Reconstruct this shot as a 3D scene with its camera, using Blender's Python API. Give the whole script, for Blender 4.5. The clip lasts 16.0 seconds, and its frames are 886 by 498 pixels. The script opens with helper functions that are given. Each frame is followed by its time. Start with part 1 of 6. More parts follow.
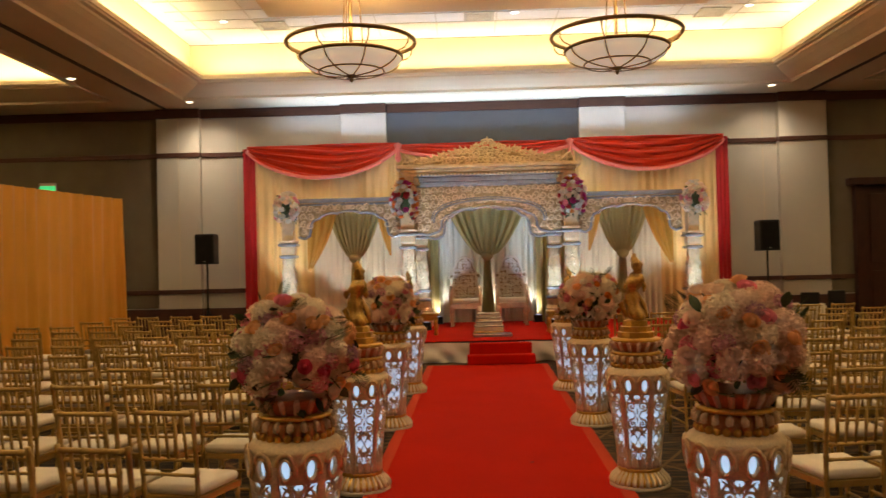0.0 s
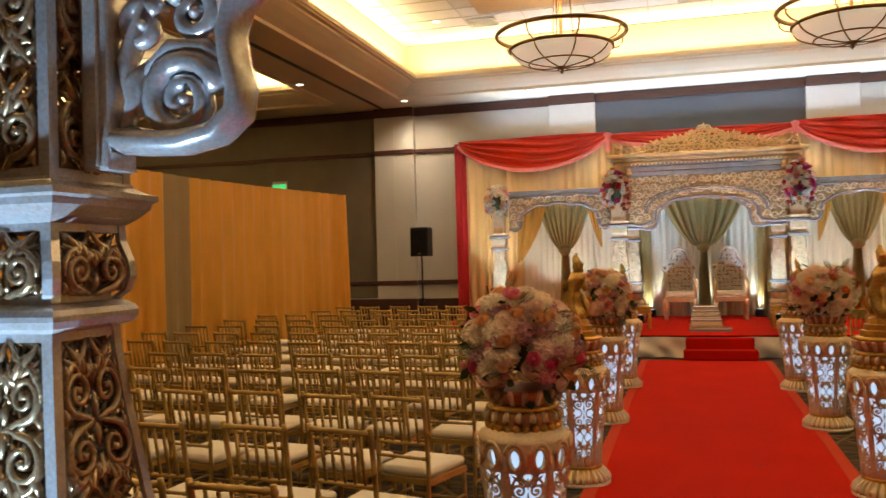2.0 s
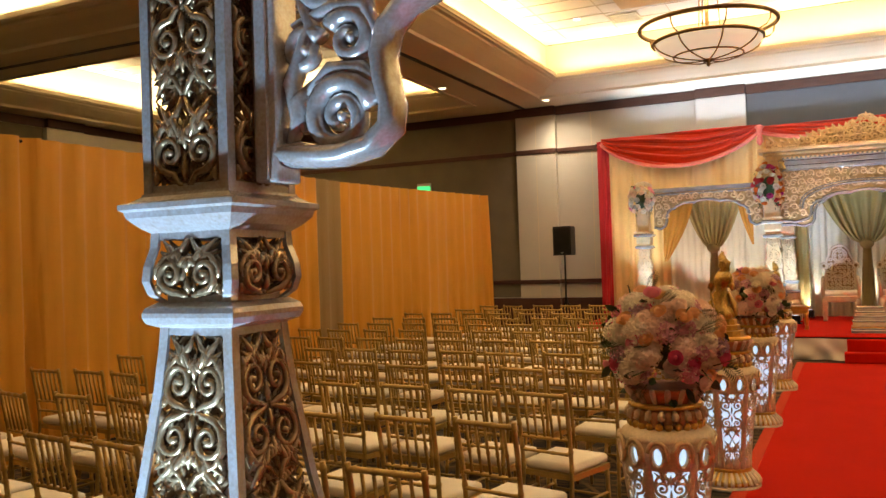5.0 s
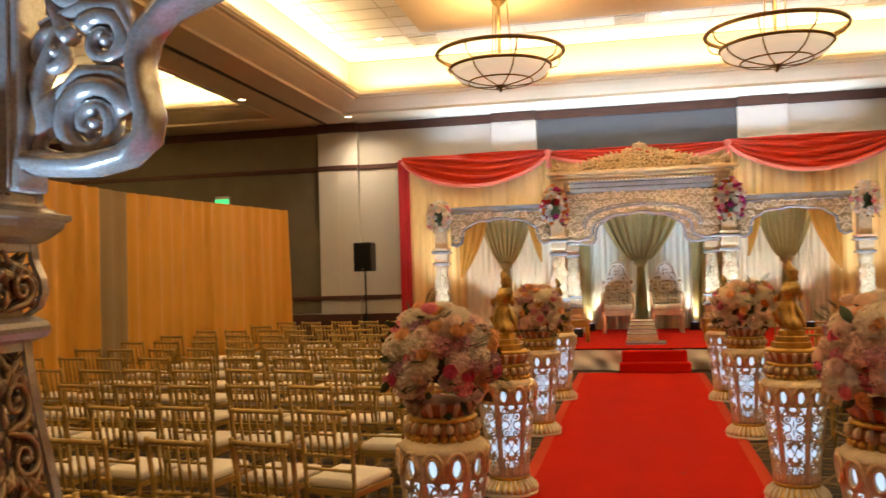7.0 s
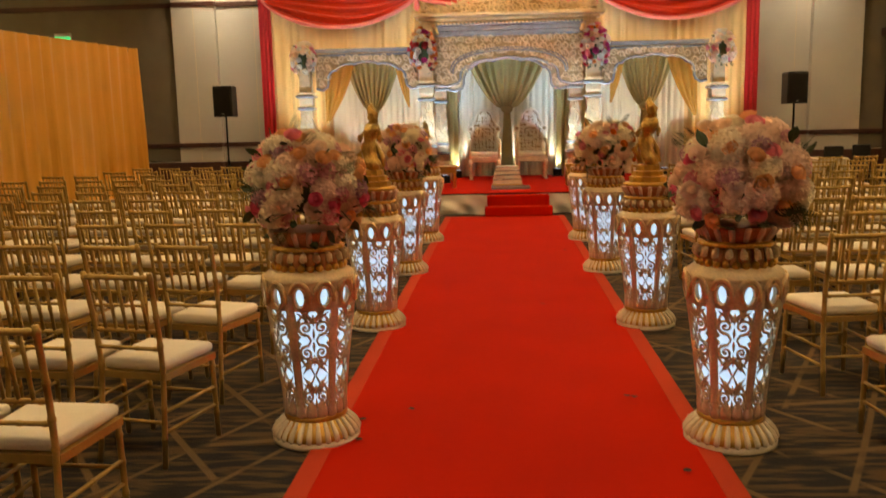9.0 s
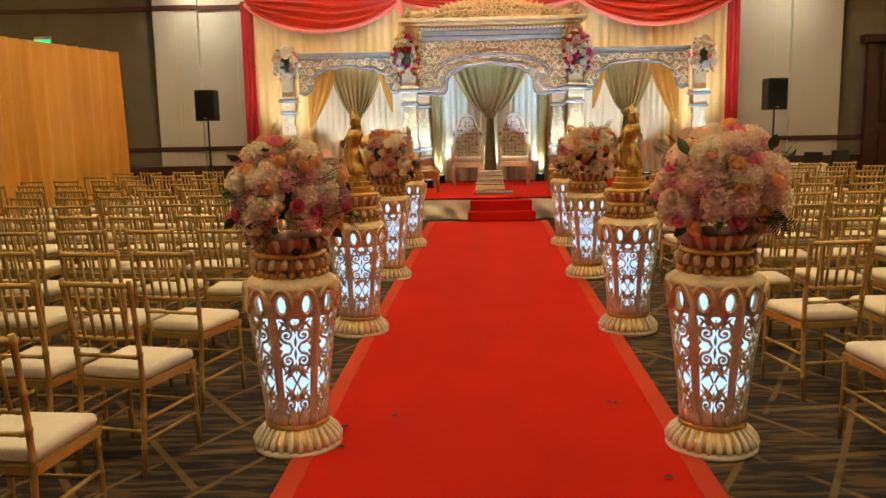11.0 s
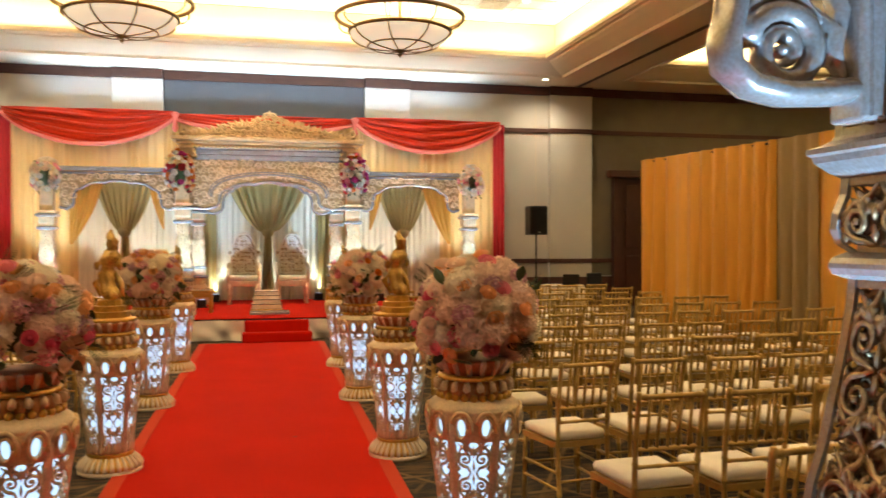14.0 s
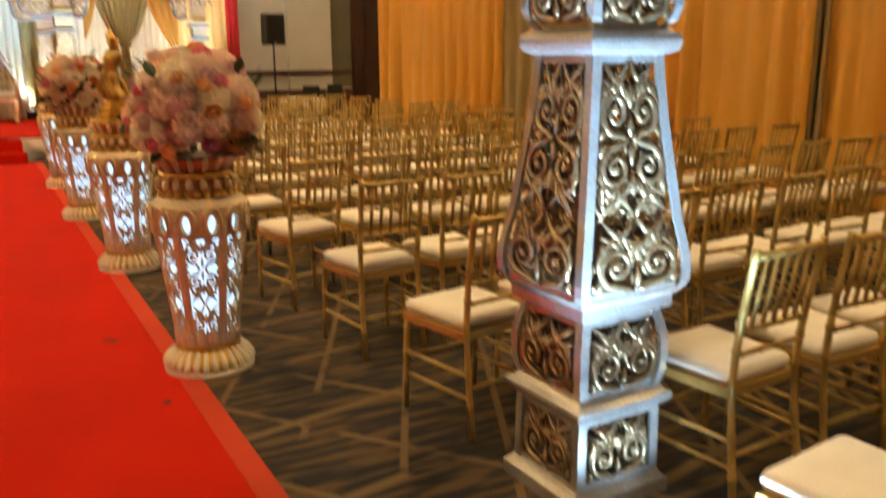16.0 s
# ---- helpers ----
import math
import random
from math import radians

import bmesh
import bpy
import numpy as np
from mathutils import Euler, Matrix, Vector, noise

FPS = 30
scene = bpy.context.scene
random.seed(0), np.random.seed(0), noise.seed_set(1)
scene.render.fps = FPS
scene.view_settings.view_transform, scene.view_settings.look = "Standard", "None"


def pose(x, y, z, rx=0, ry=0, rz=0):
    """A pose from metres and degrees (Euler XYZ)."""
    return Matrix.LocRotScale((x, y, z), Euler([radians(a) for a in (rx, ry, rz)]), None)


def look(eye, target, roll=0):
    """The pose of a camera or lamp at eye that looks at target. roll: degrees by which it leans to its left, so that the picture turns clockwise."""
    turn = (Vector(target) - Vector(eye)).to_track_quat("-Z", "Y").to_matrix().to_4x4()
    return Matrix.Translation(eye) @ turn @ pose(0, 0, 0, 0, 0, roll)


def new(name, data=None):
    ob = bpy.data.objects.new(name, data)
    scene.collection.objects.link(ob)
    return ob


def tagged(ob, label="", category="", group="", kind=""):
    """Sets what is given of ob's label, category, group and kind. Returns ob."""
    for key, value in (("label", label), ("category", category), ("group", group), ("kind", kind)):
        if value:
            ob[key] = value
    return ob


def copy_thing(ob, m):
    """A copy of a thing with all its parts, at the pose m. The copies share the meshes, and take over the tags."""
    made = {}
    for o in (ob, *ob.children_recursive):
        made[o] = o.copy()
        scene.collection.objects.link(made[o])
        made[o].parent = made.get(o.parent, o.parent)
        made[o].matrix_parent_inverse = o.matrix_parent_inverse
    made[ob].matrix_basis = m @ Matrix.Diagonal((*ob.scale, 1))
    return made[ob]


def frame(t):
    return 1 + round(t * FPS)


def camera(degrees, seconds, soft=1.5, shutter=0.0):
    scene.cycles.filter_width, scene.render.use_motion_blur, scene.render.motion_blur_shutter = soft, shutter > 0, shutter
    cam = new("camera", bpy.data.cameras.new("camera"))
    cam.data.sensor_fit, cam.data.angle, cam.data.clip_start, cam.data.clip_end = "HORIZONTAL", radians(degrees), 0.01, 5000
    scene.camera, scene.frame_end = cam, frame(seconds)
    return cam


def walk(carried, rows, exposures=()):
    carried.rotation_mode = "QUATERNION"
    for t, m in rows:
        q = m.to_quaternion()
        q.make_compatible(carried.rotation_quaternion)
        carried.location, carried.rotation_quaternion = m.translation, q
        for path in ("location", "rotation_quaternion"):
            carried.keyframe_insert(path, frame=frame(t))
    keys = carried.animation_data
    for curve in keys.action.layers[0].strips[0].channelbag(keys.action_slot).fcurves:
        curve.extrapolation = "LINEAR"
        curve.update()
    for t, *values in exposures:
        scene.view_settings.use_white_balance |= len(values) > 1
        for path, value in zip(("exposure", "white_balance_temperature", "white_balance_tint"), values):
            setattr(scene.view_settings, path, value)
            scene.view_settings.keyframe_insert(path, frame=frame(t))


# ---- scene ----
cam = camera(56.3, 16.0, soft=1.45, shutter=0.45)
PATH = [
    (0, (-0.239, 1.873, 1.72), (-0.287, 3.872, 1.754), -1.4),
    (0.5, (-0.259, 1.875, 1.727), (-0.433, 3.867, 1.758), -1.2),
    (1, (-0.295, 1.879, 1.727), (-0.6, 3.855, 1.759), -1.5),
    (1.5, (-0.317, 1.85, 1.732), (-0.748, 3.803, 1.758), -1.2),
    (2, (-0.335, 1.817, 1.737), (-0.869, 3.744, 1.762), -1.5),
    (2.5, (-0.337, 1.812, 1.729), (-0.974, 3.708, 1.755), -1.7),
    (3, (-0.329, 1.745, 1.73), (-1.069, 3.602, 1.757), -1.5),
    (3.5, (-0.344, 1.715, 1.736), (-1.182, 3.531, 1.767), -1.8),
    (3.7, (-0.362, 1.716, 1.754), (-1.24, 3.512, 1.788), -2.0),
    (5.8, (-0.225, 1.658, 1.737), (-1.008, 3.498, 1.766), -1.3),
    (6, (-0.219, 1.678, 1.737), (-0.94, 3.543, 1.765), -1.3),
    (6.5, (-0.189, 1.706, 1.74), (-0.759, 3.623, 1.779), -1.3),
    (7, (-0.159, 1.72, 1.742), (-0.574, 3.676, 1.799), -1.6),
    (7.5, (-0.163, 1.714, 1.696), (-0.452, 3.692, 1.758), -1.4),
    (8, (-0.153, 1.766, 1.655), (-0.34, 3.756, 1.601), -1.2),
    (8.5, (-0.179, 1.79, 1.621), (-0.321, 3.776, 1.436), -1.1),
    (9, (-0.17, 1.805, 1.61), (-0.278, 3.778, 1.306), -1.3),
    (9.2, (-0.171, 1.808, 1.612), (-0.258, 3.777, 1.273), -1.3),
    (11.5, (-0.162, 1.815, 1.631), (-0.216, 3.795, 1.357), -1.0),
    (12, (-0.154, 1.806, 1.676), (-0.16, 3.791, 1.439), -1.0),
    (12.5, (-0.142, 1.81, 1.693), (-0.129, 3.806, 1.558), -1.6),
    (13, (-0.099, 1.815, 1.686), (0.034, 3.811, 1.659), -1.0),
    (13.5, (-0.073, 1.825, 1.667), (0.225, 3.803, 1.679), -0.9),
    (14, (-0.056, 1.829, 1.674), (0.395, 3.778, 1.655), -0.0),
    (14.5, (-0.047, 1.847, 1.68), (0.578, 3.747, 1.638), 0.0),
    (15, (0.007, 1.863, 1.668), (0.794, 3.702, 1.627), 0.3),
    (15.5, (-0.01, 1.812, 1.605), (0.915, 3.579, 1.454), 0.2),
    (16, (0.033, 1.733, 1.553), (1.015, 3.415, 1.1), -0.3),
]
walk(cam, [(t, look(eye, target, roll)) for t, eye, target, roll in PATH],
     exposures=[(0.0, -0.5, 6700, 8), (1.5, -0.35, 6600, 8), (3.5, -0.1, 6900, 9), (6.0, 0.0, 6900, 9), (7.5, 0.0, 6800, 8), (9.0, -0.05, 7000, 3), (11.5, 0.3, 5850, -1), (12.5, 0.35, 5550, -1), (13.5, 0.33, 6100, 2), (14.5, 0.23, 6400, 2), (15.2, 0.3, 6400, 1), (16.0, 0.45, 6600, 2)])

# ---- world and lights ----
world = bpy.data.worlds.new("world")
scene.world = world
world.use_nodes = True
world.node_tree.nodes["Background"].inputs[0].default_value = (0.9, 0.8, 0.65, 1)
world.node_tree.nodes["Background"].inputs[1].default_value = 0.012
WARM, COOL, GOLD = (1.0, 0.66, 0.31), (0.62, 0.82, 1.0), (1.0, 0.62, 0.28)


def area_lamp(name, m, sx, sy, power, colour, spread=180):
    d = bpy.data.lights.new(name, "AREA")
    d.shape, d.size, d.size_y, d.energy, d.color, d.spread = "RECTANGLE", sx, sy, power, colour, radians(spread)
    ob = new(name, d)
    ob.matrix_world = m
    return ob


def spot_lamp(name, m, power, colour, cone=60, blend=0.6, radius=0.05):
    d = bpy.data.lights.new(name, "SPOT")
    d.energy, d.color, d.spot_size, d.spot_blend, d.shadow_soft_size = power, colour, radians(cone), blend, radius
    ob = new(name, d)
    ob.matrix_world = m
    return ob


# cove lighting of the three coffers, shining up from behind the lips
COVE_X0, COVE_X1, COVE_Y0, COVE_Y1, COVE_Z = -5.85, 6.5, 1.0, 19.65, 5.95
for x, y, sx, sy in ((0.3, COVE_Y1 + 0.03, 12.0, 0.12), (COVE_X0 - 0.03, 10.4, 0.12, 18.0), (COVE_X1 + 0.03, 10.4, 0.12, 18.0),
                     (-12.4, COVE_Y1 + 0.03, 7.2, 0.12), (-16.23, 16.4, 0.12, 6.2), (-8.67, 16.4, 0.12, 6.2), (-16.23, 5.8, 0.12, 9.0), (-12.4, 10.63, 7.2, 0.12),
                     (13.1, COVE_Y1 + 0.03, 7.2, 0.12), (16.93, 16.4, 0.12, 6.2), (9.27, 16.4, 0.12, 6.2), (16.93, 5.8, 0.12, 9.0), (13.1, 10.63, 7.2, 0.12)):
    area_lamp("cove_lamp", pose(x, y, 5.98, 180, 0, 0), sx, sy, (17 if abs(x) < 8 else 24) * max(sx, sy), (1.0, 0.74, 0.40))
# recessed downlights over the seats and the aisle
for x in (-5.2, 0.3, 5.8):
    for y in (3.5, 8.0, 12.5):
        spot_lamp("downlight_lamp", pose(x, y, 6.6), 270 if abs(x) < 1 else 175, WARM, 120, 0.9, 0.12)
for x in (-4.2, 0.3, 4.8):
    spot_lamp("downlight_lamp", pose(x, -1.4, 5.5), 360, (1.0, 0.74, 0.44), 130, 0.9, 0.12)
for x in (-4.9, 0.3, 5.5):
    spot_lamp("downlight_lamp", pose(x, 16.3, 6.6), 120, WARM, 110, 0.9, 0.12)
for x in (-12.4, 13.1):
    spot_lamp("downlight_lamp", pose(x, 16.6, 6.6), 260, WARM, 140, 0.9, 0.12)
# wall washers over the stage wall
for x, p in ((-6.5, 120), (7.2, 90)):
    spot_lamp("washer_lamp", look((x, 21.0, 5.55), (x, 21.5, 3.0)), p, (1, 0.85, 0.6), 50, 0.5)
    spot_lamp("downlight_lamp", look((x * 0.96, 20.6, 5.52), (x * 0.96, 21.2, 3.0)), p * 1.3, (1, 0.85, 0.64), 125, 0.8, 0.08)
area_lamp("backdrop_uplight_lamp", look((0.3, 21.05, 4.5), (0.3, 20.95, 6.0)), 9.5, 0.1, 130, (0.52, 0.70, 1.0), 120)
# warm fill added above the aisle to brighten canopy and backdrop; no fixture there
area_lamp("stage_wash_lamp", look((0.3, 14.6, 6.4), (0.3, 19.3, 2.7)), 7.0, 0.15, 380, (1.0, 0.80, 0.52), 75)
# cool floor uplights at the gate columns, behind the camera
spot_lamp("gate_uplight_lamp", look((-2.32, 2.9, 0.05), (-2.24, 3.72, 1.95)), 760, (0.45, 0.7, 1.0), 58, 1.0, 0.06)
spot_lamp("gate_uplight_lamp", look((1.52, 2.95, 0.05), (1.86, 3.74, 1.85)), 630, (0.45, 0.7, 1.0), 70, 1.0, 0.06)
# extra low lamp, added only to brighten the right column's base block
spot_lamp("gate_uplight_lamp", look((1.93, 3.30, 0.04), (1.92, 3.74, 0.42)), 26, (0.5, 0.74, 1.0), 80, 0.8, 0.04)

# ---- materials ----


def material(name, colour, rough=0.6, metal=0.0, vary=0.15, size=6.0, bump=0.1, fine=60.0, second=None, sheen=0.0, random_tint=0.0, stretch=None):
    """Principled surface with broad and fine variation and a fine relief."""
    m = bpy.data.materials.new(name)
    m.use_nodes = True
    nt = m.node_tree
    n, l = nt.nodes, nt.links
    b = n["Principled BSDF"]
    b.inputs["Roughness"].default_value, b.inputs["Metallic"].default_value = rough, metal
    co = n.new("ShaderNodeTexCoord")
    src = co.outputs["Object"]
    if stretch:
        mp = n.new("ShaderNodeMapping")
        mp.inputs["Scale"].default_value = stretch
        l.new(src, mp.inputs[0])
        src = mp.outputs[0]
    n1, n2 = n.new("ShaderNodeTexNoise"), n.new("ShaderNodeTexNoise")
    n1.inputs["Scale"].default_value, n2.inputs["Scale"].default_value = size, fine
    n1.inputs["Detail"].default_value = n2.inputs["Detail"].default_value = 4
    l.new(src, n1.inputs["Vector"])
    l.new(src, n2.inputs["Vector"])
    add = n.new("ShaderNodeMath")
    add.operation = "ADD"
    l.new(n1.outputs[0], add.inputs[0])
    l.new(n2.outputs[0], add.inputs[1])
    ramp = n.new("ShaderNodeMapRange")
    ramp.inputs[1].default_value, ramp.inputs[2].default_value = 0.65, 1.35
    l.new(add.outputs[0], ramp.inputs[0])
    mix = n.new("ShaderNodeMix")
    mix.data_type = "RGBA"
    dark = second or tuple(c * (1 - 2 * vary) for c in colour)
    mix.inputs[6].default_value, mix.inputs[7].default_value = (*dark, 1), (*[min(1, c * (1 + vary * 0.5)) for c in colour], 1)
    l.new(ramp.outputs[0], mix.inputs[0])
    out = mix.outputs[2]
    if random_tint:
        info, hs = n.new("ShaderNodeObjectInfo"), n.new("ShaderNodeHueSaturation")
        mr = n.new("ShaderNodeMapRange")
        mr.inputs[3].default_value, mr.inputs[4].default_value = 1 - random_tint, 1 + random_tint
        l.new(info.outputs["Random"], mr.inputs[0])
        l.new(mr.outputs[0], hs.inputs["Value"])
        l.new(out, hs.inputs["Color"])
        out = hs.outputs[0]
    l.new(out, b.inputs["Base Color"])
    if sheen:
        b.inputs["Sheen Weight"].default_value = sheen
    if bump:
        bp = n.new("ShaderNodeBump")
        bp.inputs["Strength"].default_value, bp.inputs["Distance"].default_value = bump, 0.01
        l.new(n2.outputs[0], bp.inputs["Height"])
        l.new(bp.outputs[0], b.inputs["Normal"])
    return m


def glowing(name, colour, strength):
    m = bpy.data.materials.new(name)
    m.use_nodes = True
    b = m.node_tree.nodes["Principled BSDF"]
    b.inputs["Base Color"].default_value = (*colour, 1)
    b.inputs["Emission Color"].default_value = (*colour, 1)
    b.inputs["Emission Strength"].default_value = strength
    b.inputs["Roughness"].default_value = 0.4
    return m


def carpet_material():
    """Dark loop carpet with broken criss-cross lines in tan."""
    m = material("hall_carpet", (0.018, 0.015, 0.016), 0.95, 0, 0.4, 2.0, 0.5, 90)
    nt = m.node_tree
    n, l = nt.nodes, nt.links
    b = n["Principled BSDF"]
    base = b.inputs["Base Color"].links[0].from_socket
    co = n.new("ShaderNodeTexCoord")
    total = None
    for ang, sc, jit in ((28, 1.25, 2.3), (-35, 1.1, 3.1), (80, 0.8, 1.7)):
        mp = n.new("ShaderNodeMapping")
        mp.inputs["Rotation"].default_value = (0, 0, radians(ang))
        mp.inputs["Location"].default_value = (jit, jit * 0.7, 0)
        l.new(co.outputs["Object"], mp.inputs[0])
        w = n.new("ShaderNodeTexWave")
        w.inputs["Scale"].default_value, w.inputs["Distortion"].default_value, w.inputs["Detail"].default_value = sc * 0.6, 0.9, 0
        w.inputs["Detail Scale"].default_value = 0.4
        l.new(mp.outputs[0], w.inputs[0])
        gt = n.new("ShaderNodeMapRange")
        gt.inputs[1].default_value, gt.inputs[2].default_value = 0.978, 0.993
        l.new(w.outputs["Fac"], gt.inputs[0])
        brk = n.new("ShaderNodeTexNoise")
        brk.inputs["Scale"].default_value = 1.6
        l.new(mp.outputs[0], brk.inputs["Vector"])
        g2 = n.new("ShaderNodeMapRange")
        g2.inputs[1].default_value, g2.inputs[2].default_value = 0.44, 0.5
        l.new(brk.outputs[0], g2.inputs[0])
        mul = n.new("ShaderNodeMath")
        mul.operation = "MULTIPLY"
        l.new(gt.outputs[0], mul.inputs[0])
        l.new(g2.outputs[0], mul.inputs[1])
        if total is None:
            total = mul.outputs[0]
        else:
            mx = n.new("ShaderNodeMath")
            mx.operation = "MAXIMUM"
            l.new(total, mx.inputs[0])
            l.new(mul.outputs[0], mx.inputs[1])
            total = mx.outputs[0]
    # slanting streaks in brown
    mp = n.new("ShaderNodeMapping")
    mp.inputs["Rotation"].default_value, mp.inputs["Scale"].default_value = (0, 0, radians(-40)), (3.0, 20, 1)
    l.new(co.outputs["Object"], mp.inputs[0])
    st = n.new("ShaderNodeTexNoise")
    st.inputs["Scale"].default_value = 1.0
    l.new(mp.outputs[0], st.inputs["Vector"])
    sg = n.new("ShaderNodeMapRange")
    sg.inputs[1].default_value, sg.inputs[2].default_value, sg.inputs[4].default_value = 0.46, 0.60, 0.85
    l.new(st.outputs[0], sg.inputs[0])
    m1 = n.new("ShaderNodeMix")
    m1.data_type = "RGBA"
    m1.inputs[7].default_value = (0.115, 0.068, 0.026, 1)
    l.new(sg.outputs[0], m1.inputs[0])
    l.new(base, m1.inputs[6])
    m2 = n.new("ShaderNodeMix")
    m2.data_type = "RGBA"
    m2.inputs[7].default_value = (0.17, 0.108, 0.045, 1)
    l.new(total, m2.inputs[0])
    l.new(m1.outputs[2], m2.inputs[6])
    l.new(m2.outputs[2], b.inputs["Base Color"])
    return m


CARPET = carpet_material()
RED_RUG = material("red_carpet", (0.56, 0.012, 0.003), 0.95, 0, 0.08, 1.5, 0.4, 250)
RED_EDGE = material("red_carpet_edge", (0.56, 0.06, 0.028), 0.9, 0, 0.06, 3, 0.3, 200)
for m in (RED_RUG, RED_EDGE):
    m.node_tree.nodes["Principled BSDF"].inputs["Specular IOR Level"].default_value = 0.12
WALL_WHITE = material("wall_offwhite", (0.62, 0.57, 0.5), 0.8, 0, 0.05, 1.2, 0.08, 120)
WALL_SLATE = material("wall_slate", (0.12, 0.125, 0.14), 0.8, 0, 0.08, 1.5, 0.08, 120)
WALL_DARK = material("wall_dark_fabric", (0.19, 0.152, 0.10), 0.85, 0, 0.1, 2, 0.15, 150)
TRIM_BROWN = material("trim_mahogany", (0.10, 0.035, 0.022), 0.5, 0, 0.2, 3, 0.08, 40, stretch=(1, 6, 6))
WOOD_DOOR = material("door_wood", (0.07, 0.022, 0.012), 0.4, 0, 0.25, 4, 0.08, 50, stretch=(6, 6, 1))
CEIL_TAN = material("ceiling_tan", (0.74, 0.62, 0.44), 0.75, 0, 0.05, 0.8, 0.05, 60)
CEIL_COVE = material("cove_paint", (0.78, 0.70, 0.5), 0.7, 0, 0.03, 1, 0.04, 60)
CEIL_WHITE = material("ceiling_tile", (0.8, 0.79, 0.75), 0.9, 0, 0.04, 3, 0.25, 150)
CEIL_GRID = material("ceiling_grid", (0.6, 0.57, 0.5), 0.5, 0, 0.04)
TRACK = material("partition_track", (0.03, 0.025, 0.02), 0.4, 0.5)
VENT = material("vent_grey", (0.5, 0.48, 0.42), 0.5, 0.2)
SILVER_GILT = material("silver_gilt", (0.42, 0.34, 0.23), 0.26, 0.7, 0.2, 11, 0.1, 80, second=(0.24, 0.14, 0.06))
# gilt for plates behind raised carving, darkened to stand in for shaded gaps
RECESS_GILT = material("recess_gilt", (0.46, 0.31, 0.15), 0.42, 0.3, 0.2, 9, 0.12, 90)
CHAMPAGNE = material("champagne_paint", (0.82, 0.61, 0.36), 0.33, 0.3, 0.14, 9, 0.12, 90)
SILVER = material("silver_paint", (0.62, 0.65, 0.71), 0.23, 0.62, 0.12, 7, 0.06, 80, second=(0.44, 0.39, 0.34))
STATUE_GOLD = material("aged_gold", (0.66, 0.42, 0.12), 0.33, 0.7, 0.3, 14, 0.2, 60)
GOLD_METAL = material("gold_paint", (0.74, 0.46, 0.12), 0.32, 0.8, 0.2, 12, 0.15, 90)
CHAIR_GOLD = material("chair_gold_resin", (0.56, 0.38, 0.12), 0.34, 0.45, 0.14, 14, 0.06, 120, random_tint=0.12)
CUSHION = material("ivory_cushion", (0.86, 0.80, 0.70), 0.85, 0, 0.06, 8, 0.25, 160, random_tint=0.05)
IVORY_RESIN = material("ivory_resin", (0.88, 0.79, 0.63), 0.4, 0.05, 0.1, 10, 0.12, 80)
CREAM = material("cream_resin", (0.78, 0.62, 0.40), 0.42, 0.1, 0.12, 10, 0.12, 80)
PINKISH = material("rose_gilt_resin", (0.80, 0.58, 0.44), 0.4, 0.1, 0.15, 9, 0.12, 80)
REDDISH = material("red_gilt_resin", (0.50, 0.19, 0.10), 0.4, 0.2, 0.2, 9, 0.1, 80)
NECK_GILT = material("neck_gilt_resin", (0.50, 0.24, 0.10), 0.36, 0.4, 0.2, 9, 0.12, 80)
LED_WHITE = glowing("led_diffuser", (0.50, 0.69, 1.0), 1.0)
BOWL_GLASS = glowing("alabaster_bowl", (0.95, 0.82, 0.62), 0.55)
BULB = glowing("lamp_glow", (1.0, 0.86, 0.6), 6.0)
DOWN_GLOW = glowing("downlight_glow", (1.0, 0.93, 0.8), 4.0)
EXIT_GREEN = glowing("exit_green", (0.05, 0.75, 0.25), 1.2)
BRONZE = material("bronze", (0.30, 0.20, 0.085), 0.38, 0.7, 0.2, 8, 0.08, 60)
BLACK = material("black_plastic", (0.015, 0.015, 0.016), 0.5, 0, 0.1, 20, 0.1, 200)
BLACK_METAL = material("black_metal", (0.02, 0.02, 0.02), 0.35, 0.5)
SCREEN = glowing("laptop_screen", (0.12, 0.3, 0.6), 0.5)


def cloth(name, colour, rough=0.6, sheen=0.3, through_light=0.0, vary=0.16):
    m = material(name, colour, rough, 0, vary, 2.5, 0.15, 180, sheen=sheen, stretch=(4, 4, 0.6))
    if through_light:
        n, l = m.node_tree.nodes, m.node_tree.links
        t, mx = n.new("ShaderNodeBsdfTranslucent"), n.new("ShaderNodeMixShader")
        t.inputs[0].default_value = (*colour, 1)
        mx.inputs[0].default_value = through_light
        l.new(n["Principled BSDF"].outputs[0], mx.inputs[1])
        l.new(t.outputs[0], mx.inputs[2])
        l.new(mx.outputs[0], n["Material Output"].inputs[0])
    return m


GOLD_DRAPE = cloth("gold_drape", (0.78, 0.39, 0.06), 0.4, 0.05, vary=0.06)
GREY_DRAPE = cloth("taupe_drape", (0.34, 0.24, 0.11), 0.6, 0.05, vary=0.06)
IVORY_DRAPE = cloth("ivory_drape", (0.86, 0.65, 0.31), 0.5, 0.05, vary=0.06)
WHITE_DRAPE = cloth("white_drape", (0.86, 0.83, 0.70), 0.5, 0.05, 0.2, 0.06)
RED_DRAPE = cloth("coral_drape", (0.74, 0.05, 0.018), 0.36, 0.05, 0.2, 0.05)
HEM_PINK = cloth("pink_hem", (0.90, 0.27, 0.25), 0.4, 0.05, 0.2, 0.03)
PINK_DRAPE = cloth("crimson_drape", (0.58, 0.018, 0.035), 0.5, 0.05)
OLIVE_DRAPE = cloth("olive_drape", (0.56, 0.46, 0.20), 0.45, 0.05, 0.5, 0.06)
ORANGE_DRAPE = cloth("amber_drape", (0.76, 0.36, 0.05), 0.45, 0.05, 0.3)
